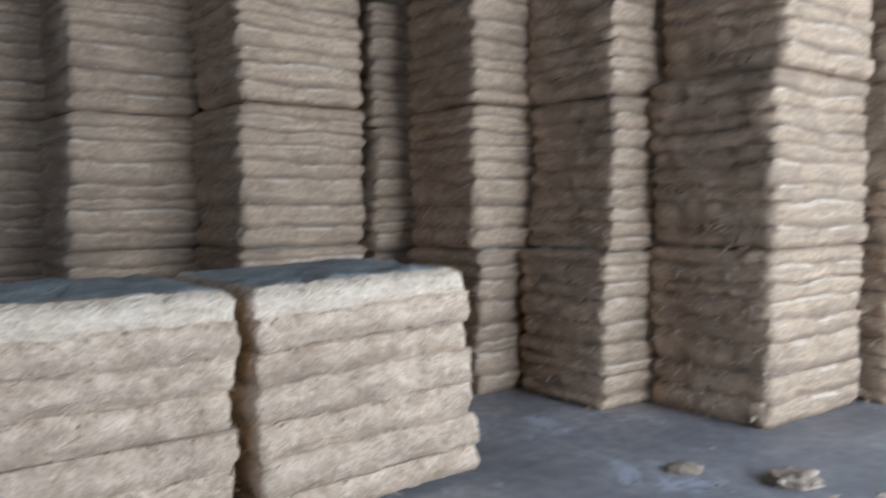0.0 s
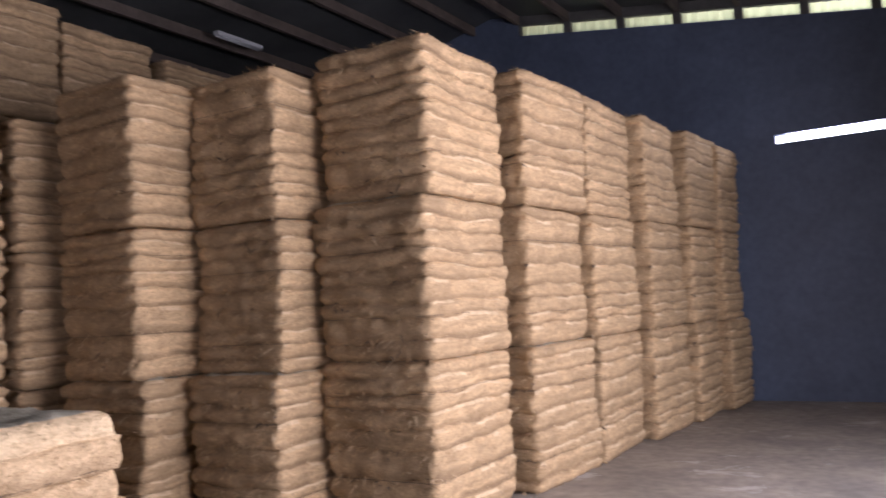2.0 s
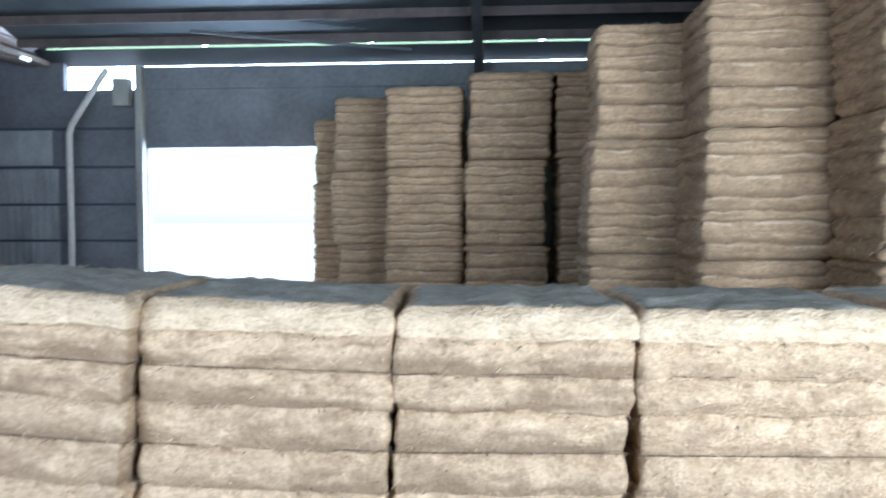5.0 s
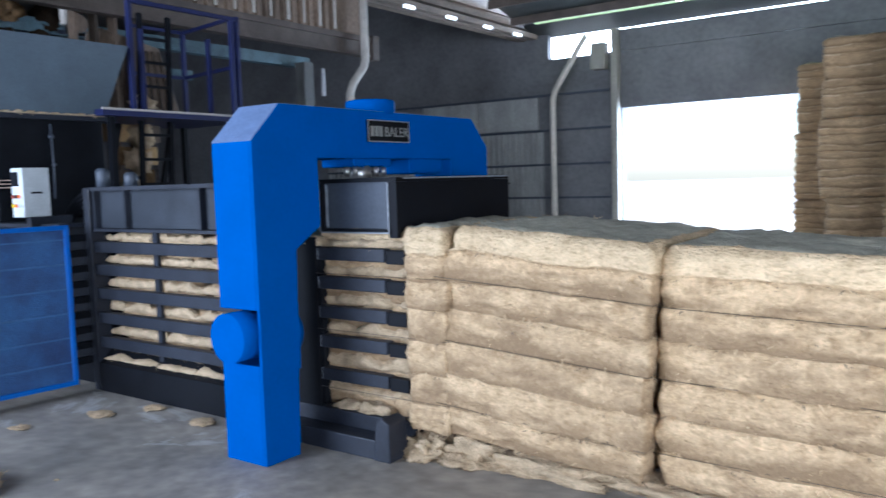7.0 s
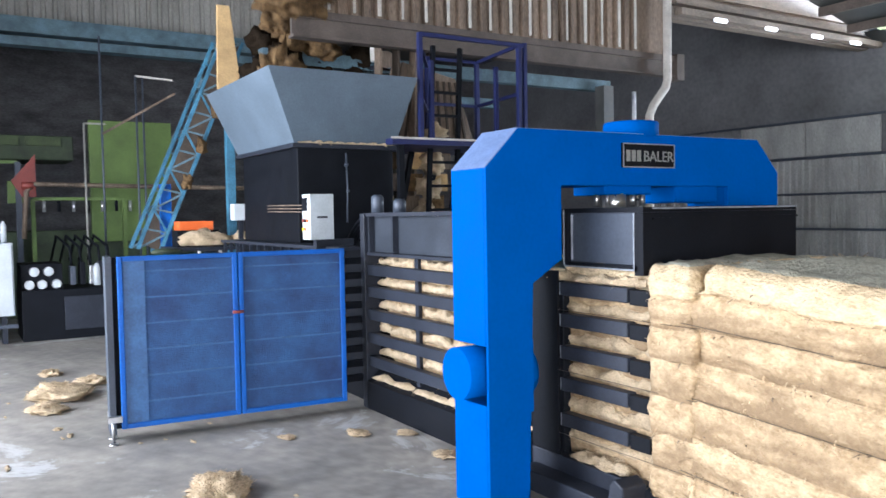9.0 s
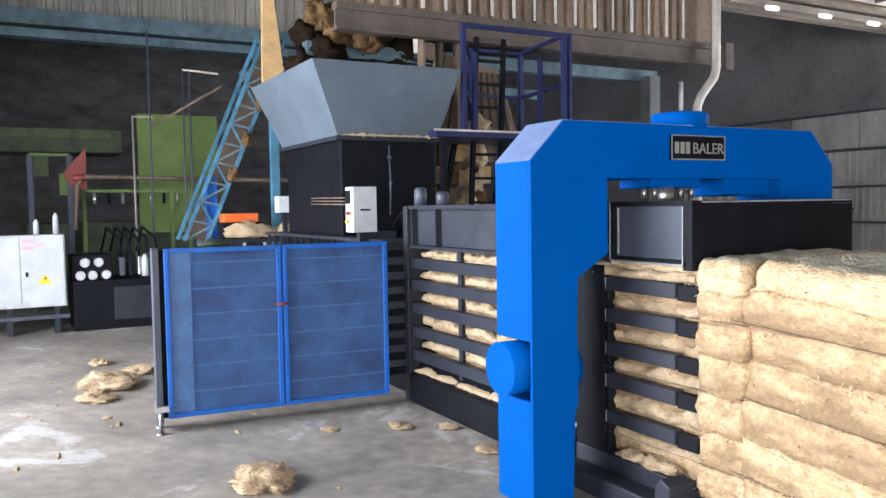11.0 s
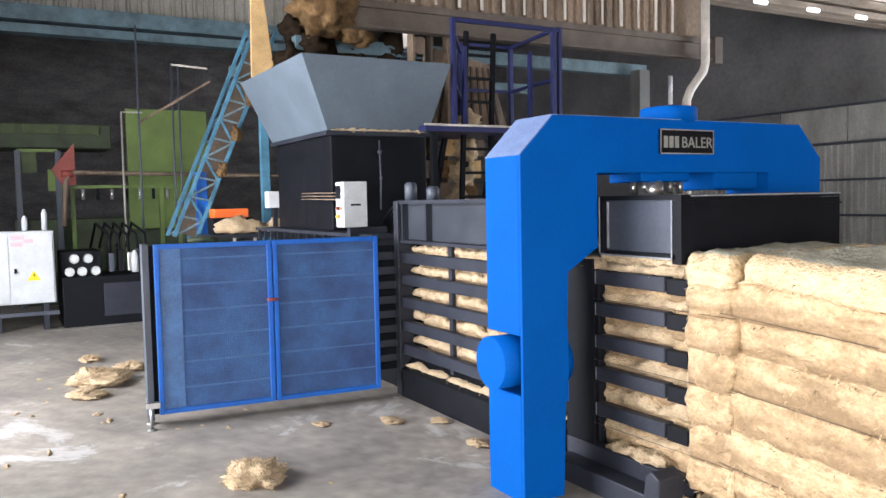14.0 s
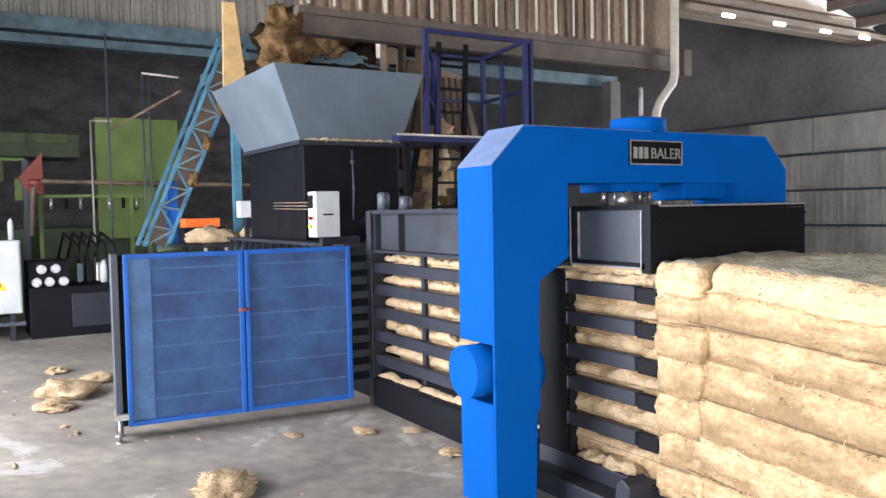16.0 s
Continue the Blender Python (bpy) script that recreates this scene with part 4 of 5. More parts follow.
# ---- machine bay behind ----
# work platform with railing
plat = thing("work_platform", (-3.1, 2.2, 0), "navy steel work platform with guard rails", "platform")
part("deck", box(B(), -4.85, -3.68, 1.45, 3.25, 2.27, 2.33), NAVY, plat)
part("deck_edge", box(B(), -3.678, -3.655, 1.43, 3.27, 2.322, 2.342), PIPE, plat, "pale thin deck edge")
for x, y in ((-3.70, 1.79), (-3.70, 3.04), (-4.75, 2.50), (-4.75, 3.20)):
    part("post", bar(B(), (x, y, 2.33), (x, y, 3.40), 0.045), NAVY, plat)
for x, y in ((-3.8, 1.6), (-3.8, 3.15), (-4.75, 1.6), (-4.75, 3.15)):
    part("leg", bar(B(), (x, y, 0), (x, y, 2.27), 0.06), BLACK, plat)
for z in (2.86, 3.385):
    part("rail", bar(B(), (-3.70, 3.04, z), (-4.75, 3.20, z), 0.035), NAVY, plat)
    part("rail", bar(B(), (-4.75, 2.50, z), (-4.75, 3.20, z), 0.035), NAVY, plat)
    part("rail", bar(B(), (-3.70, 1.79, z - 0.1), (-4.75, 2.50, z - 0.1), 0.03), NAVY, plat)
part("rail", bar(B(), (-3.70, 1.79, 3.385), (-3.70, 3.12, 3.385), 0.04), NAVY, plat)
part("post", bar(B(), (-3.70, 3.12, 2.33), (-3.70, 3.12, 3.42), 0.04), NAVY, plat)
part("post", bar(B(), (-3.80, 1.98, 2.33), (-3.80, 1.98, 3.15), 0.04), NAVY, plat)
part("post", bar(B(), (-3.80, 2.80, 2.33), (-3.80, 2.80, 3.15), 0.04), NAVY, plat)

# gallery of corrugated sheeting on a beam, with gutter pipe
bm = B()
box(bm, -5.0, -4.85, 0.9, 6.9, 3.72, 3.80)
box(bm, -5.0, -4.85, 0.9, 6.9, 3.50, 3.53)
box(bm, -4.94, -4.90, 0.9, 6.9, 3.53, 3.72)
box(bm, -5.05, -4.80, 6.75, 6.9, 3.45, 3.82)
piece("gallery_beam", bm, PURLIN, "dusty brown steel beam below the sheeting", "beam", kind="structure")
piece("gallery_cladding", corrugated(B(), 0, -4.92, 0.9, 6.05, 3.8, 6.2, 0.16, 0.05), RUST, "rusty brown corrugated sheeting", "cladding", kind="structure")
# Pale strips painted for light shining through gaps in the sheeting.
rs_ = random.Random(77)
for k in range(17):
    y = 1.0 + k * 0.31
    piece("light_gap", box(B(), -4.868, -4.852, y, y + rs_.uniform(0.022, 0.045), 3.83, 6.15), PIPE, "pale strip painted for daylight through the rusty sheeting", "cladding", "seams of the sheeting", "structure")
piece("gallery_end", box(B(), -4.97, -4.9, 6.05, 6.72, 3.8, 6.2), RUST, "plain brown end panel of the sheeting", "cladding", kind="structure")
bm = B()
for k, (z0, z1) in enumerate(((4.42, 4.52), (4.60, 4.70), (4.8, 4.86))):
    box(bm, -4.98 - 0.1 * k, -4.84 - 0.1 * k, 6.9, WALL_Y, z0, z1)
box(bm, -5.3, -5.1, 6.9, WALL_Y, 4.42, 6.2)
piece("gutter_beam", bm, GUTTER, "brown gutter beam along the roof edge", "beam", kind="structure")
bm = tube(B(), [(-4.72, 6.46, 6.2), (-4.72, 6.46, 3.42), (-4.73, 6.43, 3.30), (-4.78, 6.24, 3.05), (-4.80, 6.18, 2.9), (-4.80, 6.18, 0)], 0.06, 14)
piece("down_pipe", bm, PIPE, "pale plastic rainwater pipe with a bend", "pipe", "rainwater pipes")
bm = tube(B(), [(-3.58, 11.75, 4.30), (-3.68, 11.75, 4.18), (-4.28, 11.75, 3.28), (-4.33, 11.75, 3.12), (-4.33, 11.75, 0)], 0.06, 14)
piece("down_pipe", bm, PIPE, "pale plastic rainwater pipe with a bend", "pipe", "rainwater pipes")
piece("column", box(B(), -3.15, -3.02, 11.93, 12.09, 0, 4.4), CLADDING, "pale column beside the truck door", "column", kind="structure")
piece("wall_box", box(B(), -3.55, -3.25, 11.85, 12.08, 3.65, 4.15, 0.01), CLADDING, "grey box high on the wall", "box")
# Glowing tubes stand in for the spots of daylight along the gutter.
for y in (7.7, 8.9, 10.1, 11.2):
    piece("daylight_spot", tube(B(), [(-4.80, y - 0.12, 4.40), (-4.80, y + 0.12, 4.40)], 0.03, 10), SPOT_GLOW, "small glowing stand-in for a daylight spot below the gutter", "lamp", "lamps along the gutter")
# corrugated and banded cladding on the far wall of the bay
for z in (0.45, 1.12, 1.80, 2.50, 3.22):
    piece("wall_girt", box(B(), -10.8, -3.2, 11.95, 12.0, z, z + 0.045, 0.004), STEEL_GREY, "dark steel girt across the wall sheets", "girt", "girts on the wall", "structure")
for k, x in enumerate((-10.8, -9.3, -7.8, -6.3)):
    piece("wall_panel", box(B(), x, x + 1.48, 12.02, 12.06, 2.56, 3.22, 0.004), (SHEET_GREY, WALL, SHEET_GREY, SHEET_GREY)[k], "dull grey flat wall panel between girts", "cladding", "panels on the wall", "structure")
piece("wall_cladding", corrugated(B(), 1, 12.03, -10.85, -4.7, 0.05, 2.5, 0.14, 0.04), SHEET_GREY, "dull grey corrugated sheets low on the wall", "cladding", kind="structure")
for x, z in ((-6.2, 3.45), (-9.2, 3.55)):
    piece("cross_beam", box(B(), x - 0.08, x + 0.08, 1.0, 6.7, z, z + 0.17), TEAL, "dusty teal steel beam", "beam", "teal beams", "structure")
piece("bay_column", box(B(), -6.1, -5.9, 6.35, 6.55, 0, 3.5), RAFTER, "dull grey steel column of the machine bay", "column", kind="structure")
piece("roof_fascia", corrugated(B(), 0, -12.7, -6.0, 4.5, 5.02, 6.2, 0.2, 0.04), CLADDING, "dusty grey-brown sheeting above the teal beams", "cladding", kind="structure")
for z, w in ((4.58, 0.15), (4.80, 0.27)):
    piece("cross_beam", box(B(), -12.5, -12.2, -6.0, 4.5, z, z + w), TEAL, "dusty teal steel beam", "beam", "teal beams", "structure")

# conveyor: inclined blue lattice with a tan board at its head
conv = thing("conveyor", (-7.0, 0, 0), "inclined blue lattice conveyor carrying fibre to the hopper", "conveyor")
A0, A1 = Vector((-7.0, -0.35, 1.2)), Vector((-7.0, 0.78, 3.9))
off = Vector((0, 0.26, -0.06))
for dx in (-0.45, 0.0):
    for o_ in (Vector((0, 0, 0)), off):
        part("chord", bar(B(), A0 + o_ + Vector((dx, 0, 0)), A1 + o_ + Vector((dx, 0, 0)), 0.042), SKYBLUE, conv)
    for i in range(11):
        p = A0.lerp(A1, i / 11) + Vector((dx, 0, 0))
        q = A0.lerp(A1, (i + 1) / 11) + off + Vector((dx, 0, 0))
        part("lattice", bar(B(), p, q, 0.024) if i % 2 == 0 else bar(B(), p + off, q - off, 0.024), (TEAL, SKYBLUE)[i % 2], conv)
        part("lattice", bar(B(), q, q - off, 0.022), TEAL, conv)
part("belt", bar(B(), A0 + Vector((-0.3, 0.22, 0)), A1 + Vector((-0.3, 0.22, 0)), 0.03, 0.3), BROWN_DARK, conv, "dark worn conveyor belt")
part("conveyor_leg", bar(B(), (-6.9, 0.80, 0), (-6.9, 0.80, 3.3), 0.10), SKYBLUE, conv)
part("conveyor_leg", bar(B(), (-7.1, 0.02, 0), (-7.1, 0.02, 2.0), 0.12), BLUE_DARK, conv)
bm = prism(B(), [(0.66, 4.25), (0.82, 4.25), (0.93, 3.35), (0.70, 3.12), (0.64, 3.2)], 0, -6.85, -6.80, 0.006)
part("side_board", bm, BOARD, conv, "tan board coated with fibre")
for i in range(3):
    p = A0.lerp(A1, 0.33 + i * 0.17)
    part("clinging_fibre", fluffy(B(), 80 + i, (p.x + 0.05, p.y + 0.24, p.z - 0.08), (0.06, 0.06, 0.09), 18, 1.0, 0.9, 200), FEED, conv, "fibre clinging to the lattice")

# fan box, chute and dark clutter over the hopper
piece("fan_bracket", bar(B(), (-5.72, 2.47, 3.42), (-6.2, 2.47, 3.50), 0.05), STEEL, "small steel bracket holding the fan", "bracket")
fan = thing("fan_box", (-5.7, 2.45, 3.3), "rusty caged fan with a pale pipe on top", "fan")
bm = B()
for y in (2.32, 2.62):
    for z in (3.40, 3.66):
        bar(bm, (-5.7, y, 3.40), (-5.7, y, 3.66), 0.025)
        bar(bm, (-5.7, 2.32, z), (-5.7, 2.62, z), 0.025)
part("cage", bm, PIPE, fan)
part("fan_body", tube(B(), [(-5.75, 2.47, 3.53), (-5.69, 2.47, 3.53)], 0.11, 16), RUST, fan)
part("stack_pipe", tube(B(), [(-5.75, 2.35, 3.5), (-5.75, 2.33, 3.95)], 0.07, 12), PIPE, fan)
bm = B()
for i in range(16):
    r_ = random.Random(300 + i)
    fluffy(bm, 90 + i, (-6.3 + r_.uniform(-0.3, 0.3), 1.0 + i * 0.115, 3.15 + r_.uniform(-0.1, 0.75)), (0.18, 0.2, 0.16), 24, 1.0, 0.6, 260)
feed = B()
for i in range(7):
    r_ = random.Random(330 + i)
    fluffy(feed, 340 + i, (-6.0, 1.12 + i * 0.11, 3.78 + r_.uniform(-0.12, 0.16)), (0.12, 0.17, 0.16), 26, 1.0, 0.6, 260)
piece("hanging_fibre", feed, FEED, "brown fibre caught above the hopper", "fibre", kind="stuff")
piece("hanging_fibre", bm, NEAR_BLACK, "dark fibre hanging behind the hopper", "fibre", kind="stuff")
chute = thing("brown_chute", (-4.6, 2.6, 0), "brown fibre chute and black ladder behind the platform", "chute")
for i in range(4):
    part("chute_board", bar(B(), (-4.9, 1.9 + i * 0.22, 1.3), (-5.2, 2.1 + i * 0.24, 3.6), 0.15, 0.03), (RUST, BROWN_DARK, RUST, BROWN_DARK)[i], chute)
for dy in (0.0, 0.35):
    part("ladder_stile", bar(B(), (-3.9, 1.95 + dy, 1.0), (-4.2, 2.25 + dy, 3.4), 0.045), BLACK, chute)
for i in range(9):
    a = i / 9
    part("rung", bar(B(), (-3.9 - 0.3 * a, 1.95 + 0.3 * a, 1.1 + 2.3 * a), (-3.9 - 0.3 * a, 2.30 + 0.3 * a, 1.1 + 2.3 * a), 0.03), BLACK, chute)
part("hood", prism(B(), [(2.15, 2.36), (3.45, 2.36), (3.15, 3.25), (2.40, 3.40)], 0, -5.45, -5.15, 0.01), RUST, chute, "ribbed brown sheet hood")
for i in range(9):
    part("hood_rib", bar(B(), (-5.13, 2.25 + i * 0.13, 2.37), (-5.13, 2.45 + i * 0.085, 3.2), 0.025), BROWN_DARK, chute)
for i in range(3):
    for k in range(3):
        y, z = 1.72 + i * 0.33 + k * 0.05, 1.58 + k * 0.25
        part("tan_panel", box(B(), -4.62, -4.58, y, y + 0.22, z, z + 0.2, 0.006), (BOARD, RUST, FEED)[(i + k) % 3], chute, "tan panel between black bars")
for i in range(4):
    part("black_bar", bar(B(), (-4.5, 1.62 + i * 0.33, 1.45), (-4.5, 1.80 + i * 0.33, 2.27), 0.05), BLACK, chute)
bm = B()
for i in range(4):
    fluffy(bm, 120 + i, (-4.5, 2.3 + 0.05 * i, 1.55 + i * 0.3), (0.1, 0.12, 0.14), 20, 1.0, 0.9, 160)
piece("fibre_tuft", bm, LOOSE, "tan fibre caught beside the ladder", "fibre")

# electrical cabinet
cab = thing("electrical_cabinet", (-8.3, -2.2, 0), "white electrical cabinet with a yellow warning sign", "cabinet")
part("cabinet_body", box(B(), -8.6, -8.2, -3.0, -1.63, 0.36, 1.29, 0.01), WHITE, cab)
part("cabinet_door", box(B(), -8.2, -8.185, -2.98, -2.16, 0.39, 1.26, 0.004), WHITE, cab)
part("cabinet_door", box(B(), -8.2, -8.185, -2.15, -1.65, 0.39, 1.26, 0.004), WHITE, cab)
part("door_handle", box(B(), -8.185, -8.165, -2.10, -2.07, 0.76, 0.82), BLACK, cab)
bm = prism(B(), [(-1.96, 0.66), (-1.80, 0.66), (-1.88, 0.79)], 0, -8.184, -8.178)
w_ = part("warning_sign", bm, YELLOW, cab, "yellow triangle warning sign")
part("sign_bolt", prism(B(), [(-1.885, 0.68), (-1.87, 0.72), (-1.89, 0.72), (-1.875, 0.76), (-1.87, 0.73), (-1.86, 0.73)], 0, -8.178, -8.175), BLACK, w_)
for k, (y0, z0, w) in enumerate(((-2.13, 1.19, 0.16), (-2.13, 1.10, 0.14), (-1.98, 1.14, 0.11))):
    part("paper_label", box(B(), -8.1845, -8.180, y0, y0 + w, z0, z0 + 0.05), mat("label_pink", (0.75, 0.45, 0.5), 0.8, 0, 0.1, 20, 0) if k == 0 else bpy.data.materials["label_pink"], cab)
for y in (-2.85, -2.3, -1.75):
    part("cabinet_leg", box(B(), -8.55, -8.25, y - 0.03, y + 0.03, 0, 0.36), STEEL, cab)
part("foot_rail", box(B(), -8.24, -8.2, -3.0, -1.6, 0.20, 0.25), STEEL_GREY, cab)
for y, h in ((-1.95, 0.2), (-1.72, 0.28)):
    piece("gas_bottle", tube(B(), [(-8.4, y, 1.29), (-8.4, y, 1.29 + h * 0.8), (-8.4, y, 1.29 + h)], [0.035, 0.035, 0.012], 12), WHITE, "small white bottle standing on the cabinet", "bottle", "bottles on the cabinet")

# hydraulic power unit
pump = thing("power_unit", (-8.6, -1.0, 0), "black hydraulic power unit with round gauges", "pump unit")
part("tank", box(B(), -9.2, -8.25, -1.55, -0.2, 0.0, 0.66, 0.012), BLACK, pump)
part("tank_cover", box(B(), -8.252, -8.235, -1.05, -0.35, 0.12, 0.56, 0.006), STEEL, pump)
part("manifold", box(B(), -9.0, -8.35, -1.55, -1.05, 0.66, 1.0, 0.012), BLACK, pump)
for y, z in ((-1.39, 0.90), (-1.22, 0.90), (-1.45, 0.73), (-1.30, 0.73), (-1.13, 0.73)):
    g_ = part("gauge", tube(B(), [(-8.35, y, z), (-8.31, y, z)], 0.062, 20), CHROME, pump, "round pressure gauge")
    part("gauge_face", tube(B(), [(-8.312, y, z), (-8.306, y, z)], 0.05, 20), WHITE, g_)
part("filter_bottle", tube(B(), [(-8.4, -0.62, 0.68), (-8.4, -0.62, 0.9), (-8.4, -0.62, 0.98)], [0.045, 0.045, 0.02], 12), WHITE, pump)
for k in range(5):
    y = -0.95 + k * 0.12
    part("valve", box(B(), -8.6, -8.4, y, y + 0.07, 0.70, 0.95 + 0.05 * (k % 2), 0.008), (STEEL_GREY, BLACK, CHROME, STEEL, STEEL_GREY)[k], pump)
    part("valve_hose", tube(B(), [(-8.5, y + 0.03, 0.95), (-8.55, y + 0.02, 1.2), (-8.9, y - 0.1, 1.35), (-9.2, y - 0.15, 1.0)], 0.018, 8), BLACK, pump)

# older machines, frames and pipes in the dark of the bay
old = thing("green_machine", (-11, 0.3, 0), "old green machine standing in the dark bay", "machine")
part("green_panel", box(B(), -11.15, -11.05, -0.28, 1.05, 1.2, 3.22, 0.01), GREEN, old, "faded green sheet panel")
part("machine_base", box(B(), -12.2, -11.2, -2.0, 1.6, 0, 1.4, 0.02), GREEN_DARK, old)
part("machine_head", box(B(), -12.2, -11.2, -2.6, -0.5, 2.55, 2.95, 0.02), GREEN_DARK, old)
for k in range(3):
    part("green_strip", box(B(), -11.19, -11.15, -2.45 + k * 0.62, -1.93 + k * 0.62, 2.78, 2.93), STRIP, old)
part("green_frame", bar(B(), (-11.0, -1.92, 2.5), (-11.0, -1.35, 2.5), 0.05), GREEN, old)
part("green_box", box(B(), -11.1, -11.0, -1.9, -1.65, 2.15, 2.48), STRIP, old)
part("green_box", box(B(), -11.1, -11.0, -1.50, -1.28, 1.85, 2.2), GREEN, old)
for y in (-1.92, -1.35):
    part("machine_post", bar(B(), (-11.0, y, 0), (-11.0, y, 2.5), 0.08), STEEL_GREY, old)
bm = prism(B(), [(-1.45, 2.20), (-1.10, 2.62), (-1.10, 1.95), (-1.30, 1.95)], 0, -11.0, -10.94)
piece("red_hood", bm, RED, "dull red sheet hood on a pipe", "hood")
rig = thing("pipe_rig", (-10.3, -0.3, 0), "green pipe frame with valves and a long pipe", "pipe rig")
part("rig_rail", bar(B(), (-10.4, -1.2, 1.90), (-10.4, 0.42, 1.90), 0.05), GREEN, rig)
for y in (-1.2, 0.12, 0.4):
    part("rig_post", bar(B(), (-10.4, y, 0), (-10.4, y, 1.9), 0.06), GREEN, rig)
for k in range(7):
    part("rig_valve", tube(B(), [(-10.38, -1.05 + k * 0.21, 1.70), (-10.38, -1.05 + k * 0.21, 1.87)], 0.025, 8), (CHROME, BLACK)[k % 2], rig)
part("long_pipe", tube(B(), [(-10.2, -1.35, 1.3), (-10.2, -1.3, 2.0), (-10.2, -1.2, 2.12), (-10.2, 0.9, 2.08), (-9.9, 2.6, 2.05)], 0.035, 10), RUST, rig)
for p in ((-10.2, -1.28, 2.1), (-10.2, 0.8, 2.08)):
    part("red_joint", tube(B(), [(p[0], p[1] - 0.08, p[2]), (p[0], p[1] + 0.08, p[2])], 0.055, 12), RED, rig)
mast = thing("pipe_mast", (-9.6, 0.3, 0), "tall thin steel pipes rising into the roof", "pipes")
for y, h in ((0.20, 3.75), (0.30, 3.75), (-0.30, 4.3), (-0.55, 3.0)):
    part("mast_pipe", tube(B(), [(-9.6, y, 0), (-9.6, y, h)], 0.016, 8), (CLADDING, STEEL_GREY)[int(h * 4) % 2], mast)
part("mast_pipe", bar(B(), (-9.6, -0.3, 2.85), (-9.6, 0.78, 3.52), 0.035), RUST, mast)
part("mast_pipe", bar(B(), (-9.6, -0.55, 3.0), (-9.6, -0.25, 3.0), 0.025), CLADDING, mast)
part("mast_pipe", bar(B(), (-9.6, 0.2, 3.75), (-9.6, 0.75, 3.72), 0.03), PIPE, mast)
tab = thing("fibre_table", (-6.5, 0.3, 0), "low steel stand with an orange box", "stand")
part("stand_top", box(B(), -6.9, -6.2, -0.1, 1.0, 1.18, 1.22), STEEL, tab)
for y in (-0.05, 0.2, 0.45, 0.7, 0.95):
    part("stand_leg", bar(B(), (-6.25, y, 0), (-6.25, y, 1.18), 0.03), PIPE, tab)
piece("orange_box", box(B(), -6.7, -6.45, 0.02, 0.44, 1.42, 1.53, 0.01), ORANGE, "orange metal box behind the gate", "box")
piece("box_stand", box(B(), -6.72, -6.43, 0.0, 0.5, 1.22, 1.42), BLACK, "black stand under the orange box", "stand")
bm = fluffy(B(), 150, (-6.35, 0.3, 1.30), (0.12, 0.28, 0.12), 20)
fluffy(bm, 151, (-6.35, 0.75, 1.30), (0.08, 0.12, 0.10), 16)
piece("fibre_tuft", bm, LOOSE, "loose tan fibre lying on the stand", "fibre")
piece("junction_box", box(B(), -6.3, -6.15, 0.60, 0.78, 1.53, 1.73, 0.008), WHITE, "small white junction box on the frame", "box")
piece("junction_box_post", bar(B(), (-6.22, 0.70, 0), (-6.22, 0.70, 1.53), 0.05), STEEL, "thin dark post of the junction box", "post")
bm = B()
for k in range(3):
    tube(bm, [(-6.2, 0.78, 1.68 - k * 0.035), (-4.6, 0.50, 1.68 - k * 0.03), (-3.0, 0.36, 1.66 - k * 0.03)], 0.006, 6)
piece("cable_bundle", bm, RUST, "dusty red cables running to the control box", "cable")

# fibre swept under the raised end of the row
for k, (x, y, rx, ry, rz) in enumerate(((0.66, 0.62, 0.13, 0.10, 0.10), (0.95, 0.70, 0.30, 0.12, 0.10), (1.4, 0.72, 0.34, 0.10, 0.08), (1.9, 0.76, 0.34, 0.09, 0.06), (2.5, 0.78, 0.36, 0.08, 0.04))):
    piece("fibre_clump", fluffy(B(), 700 + k, (x, y, rz * 0.25), (rx, ry, rz), 60, 0.25, 0.75, 900), LOOSE, "dusty tan fibre heaped under the bales", "fibre", "fibre heaped under the row")

# ---- small things on floor and roof ----
for k, (x, y, r_) in enumerate(((-1.15, -1.08, 0.17), (-4.4, -1.54, 0.22), (-4.9, -1.2, 0.12), (-3.9, -1.7, 0.12), (-5.6, -1.5, 0.10), (-1.8, 0.1, 0.07), (-2.0, -0.35, 0.05), (0.62, 0.62, 0.13), (0.9, 0.60, 0.10), (1.15, 0.66, 0.08), (8.0, -0.3, 0.12), (7.7, 0.2, 0.08), (-1.0, 0.35, 0.07), (-1.6, 0.40, 0.06))):
    bm = fluffy(B(), 170 + k, (x, y, r_ * 0.16), (r_ * 1.25, r_ * 1.0, r_ * (0.40 if r_ > 0.09 else 0.22)), 44, 0.3, 0.42 if r_ > 0.15 else 0.55, 1300)
    piece("fibre_clump", bm, LOOSE, "tan clump of loose fibre on the floor", "fibre", "fibre clumps on the floor")
bm = B()
rr_ = random.Random(9)
for k in range(48):
    x, y = (rr_.uniform(-5.2, -0.3), rr_.uniform(-2.4, -0.5)) if k < 28 else (rr_.uniform(5.5, 9), rr_.uniform(-1.5, 0.6))
    q = rr_.uniform(0.010, 0.028)
    fluffy(bm, 500 + k, (x, y, q * 0.12), (q * rr_.uniform(1.2, 3.2), q * rr_.uniform(0.7, 1.4), q * 0.2), 14, 0.3, 1.0, 14)
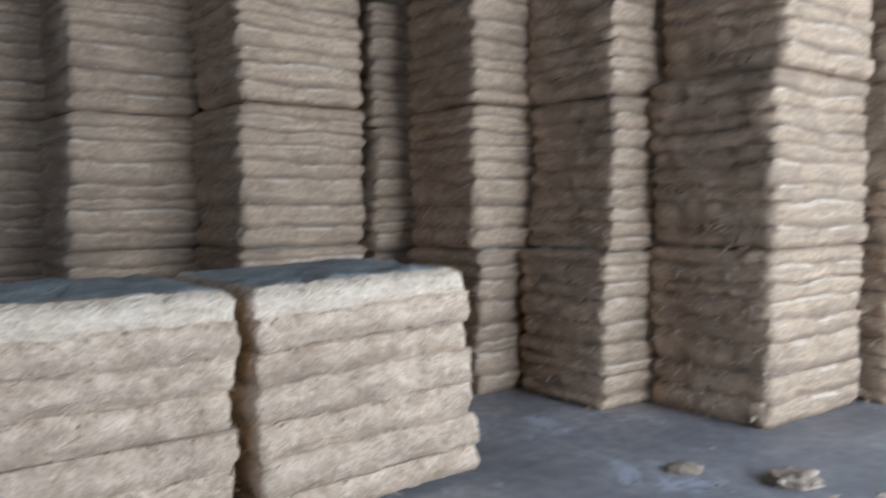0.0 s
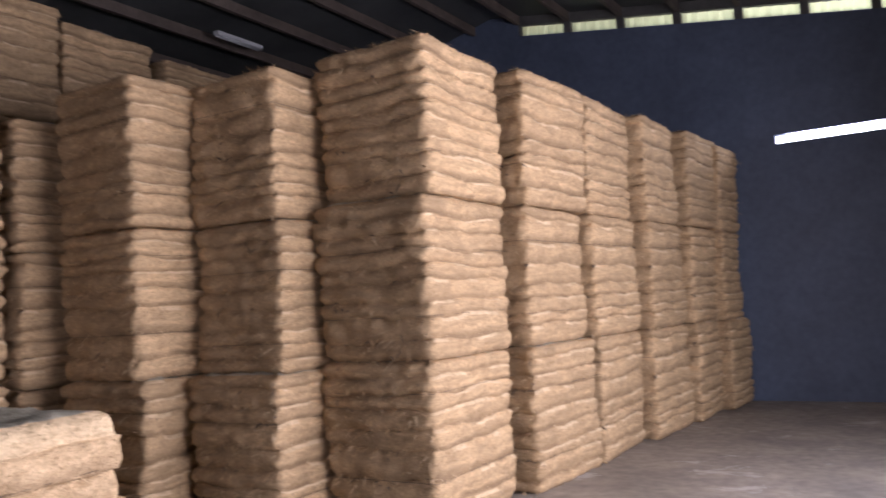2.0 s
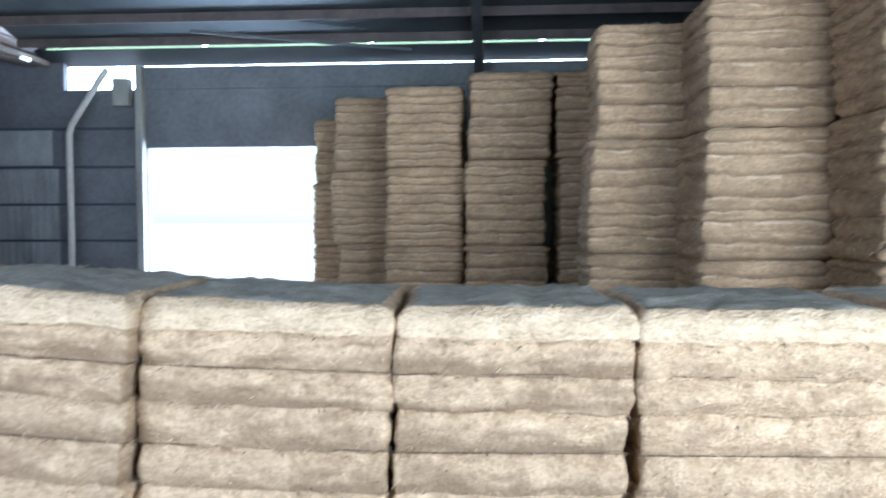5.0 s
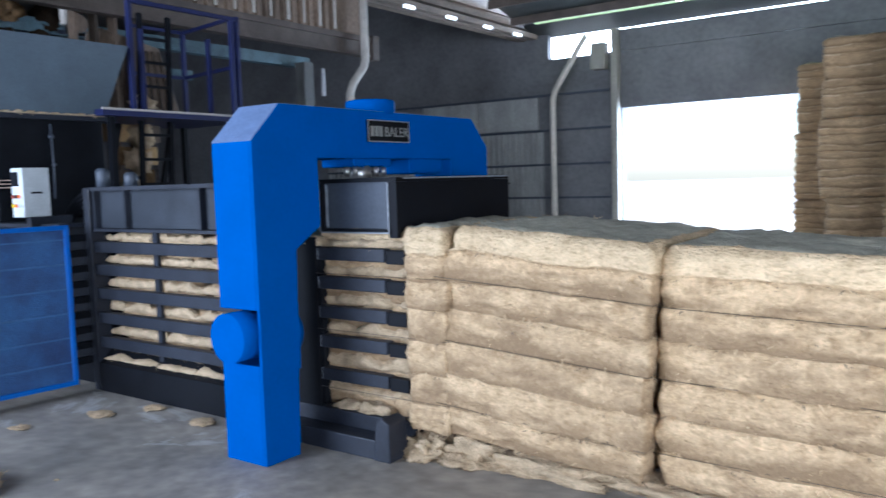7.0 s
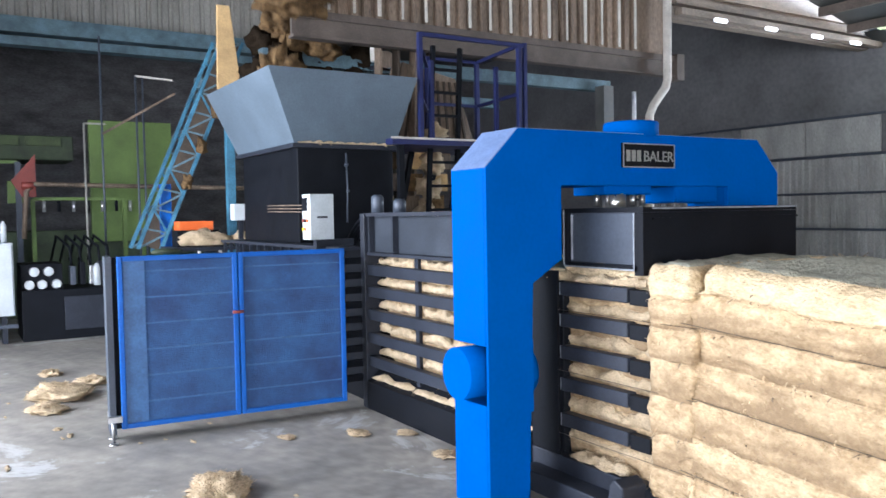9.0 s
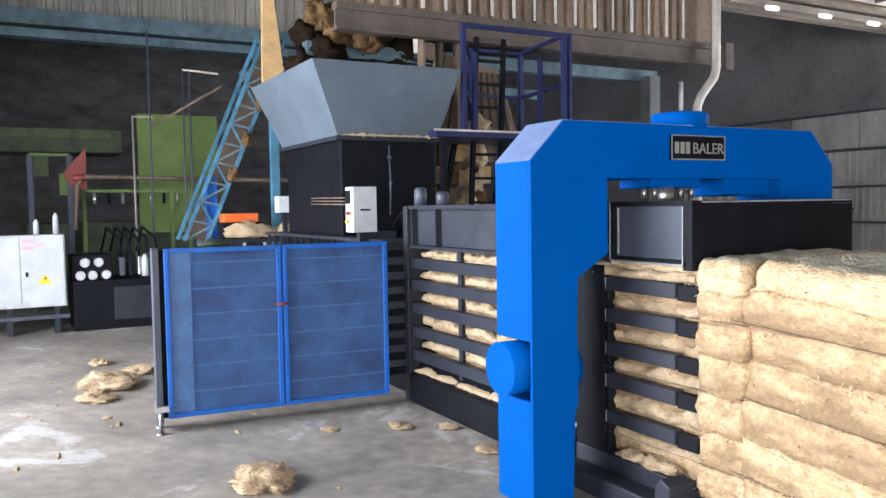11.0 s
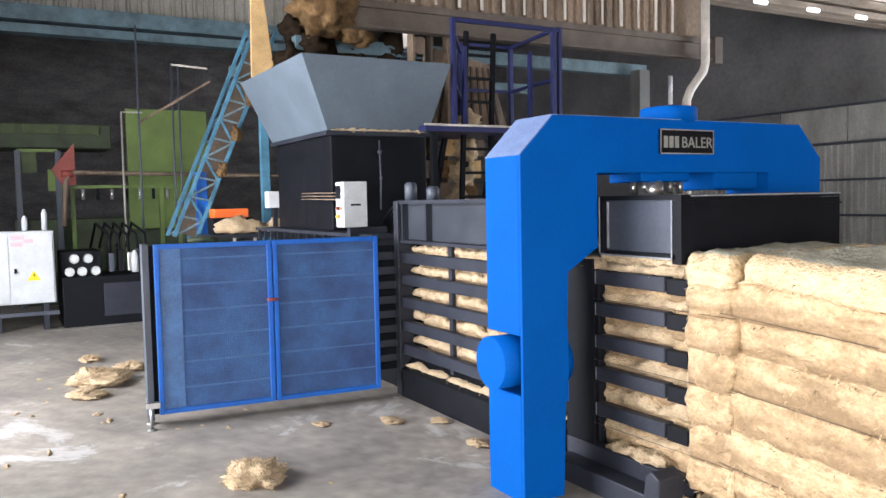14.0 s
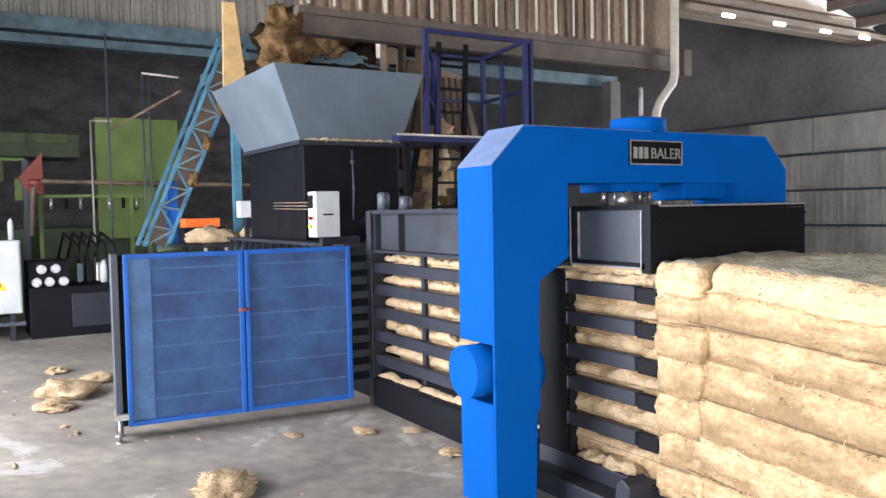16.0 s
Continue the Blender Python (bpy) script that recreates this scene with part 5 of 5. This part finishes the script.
tagged(piece("fibre_scraps", bm, LOOSE, "small tan scraps of fibre strewn on concrete", "fibre"), kind="stuff")
for x, y, z in ((6.5, 6.22, 5.66), (6.65, 9.24, 4.92), (1.27, 8.04, 5.22), (12.6, 5.8, 5.76)):
    lamp = thing("tube_lamp", (x, y, z), "slim twin fluorescent lamp hung below the roof", "lamp", "lamps under the roof")
    part("lamp_body", box(B(), x - 0.46, x + 0.46, y - 0.05, y + 0.05, z, z + 0.05), WHITE, lamp)
    for d in (-0.03, 0.03):
        part("tube", tube(B(), [(x - 0.44, y + d, z - 0.015), (x + 0.44, y + d, z - 0.015)], 0.013, 8), WHITE, lamp)


# ---- what moves: fibre lumps dropping into the hopper ----
def motions():
    drops = [(0.5, 0.75, 0), (1.6, 0.9, 1), (2.9, 0.7, 2), (4.4, 0.85, 3), (5.6, 0.75, 0), (6.7, 0.7, 1), (7.8, 0.6, 2), (8.45, 0.55, 3), (9.05, 0.85, 0), (10.3, 0.75, 1), (11.72, 0.82, 2), (12.25, 0.7, 3), (13.05, 0.85, 0), (13.8, 0.8, 1), (14.85, 0.72, 2), (15.5, 0.62, 3)]
    for k, (t0, y, _) in enumerate(drops):
        bm = fluffy(B(), 200 + k, (0, 0, 0), (0.22, 0.27 + 0.06 * (k % 3), 0.19 + 0.05 * (k % 2)), 34, 1.0, 0.8, 420)
        ob = tagged(new("falling_fibre", mesh_of("falling_fibre", bm, FEED)), "brown lump of fibre dropping into the hopper", "fibre", "falling fibre lumps")
        rows = [(0.0, pose(-4.7, y, 4.25)), (t0 - 0.25, pose(-4.7, y, 4.2))]
        for i in range(7):
            a = i * 0.1
            rows.append((t0 + a, pose(-4.7, y + 0.02 * i, 3.75 - 0.3 * a - 2.0 * a * a, 10 * i, 0, 6 * i)))
        rows.append((t0 + 0.75, pose(-4.7, 1.0, 2.0, 64, 0, 40)))
        rows.append((t0 + 0.95, pose(-4.7, 1.03, 1.8, 70, 0, 44)))
        rows = [r for r in rows if r[0] < 16.0]
        rows.append((16.0, rows[-1][1]))
        walk(ob, rows)


motions()
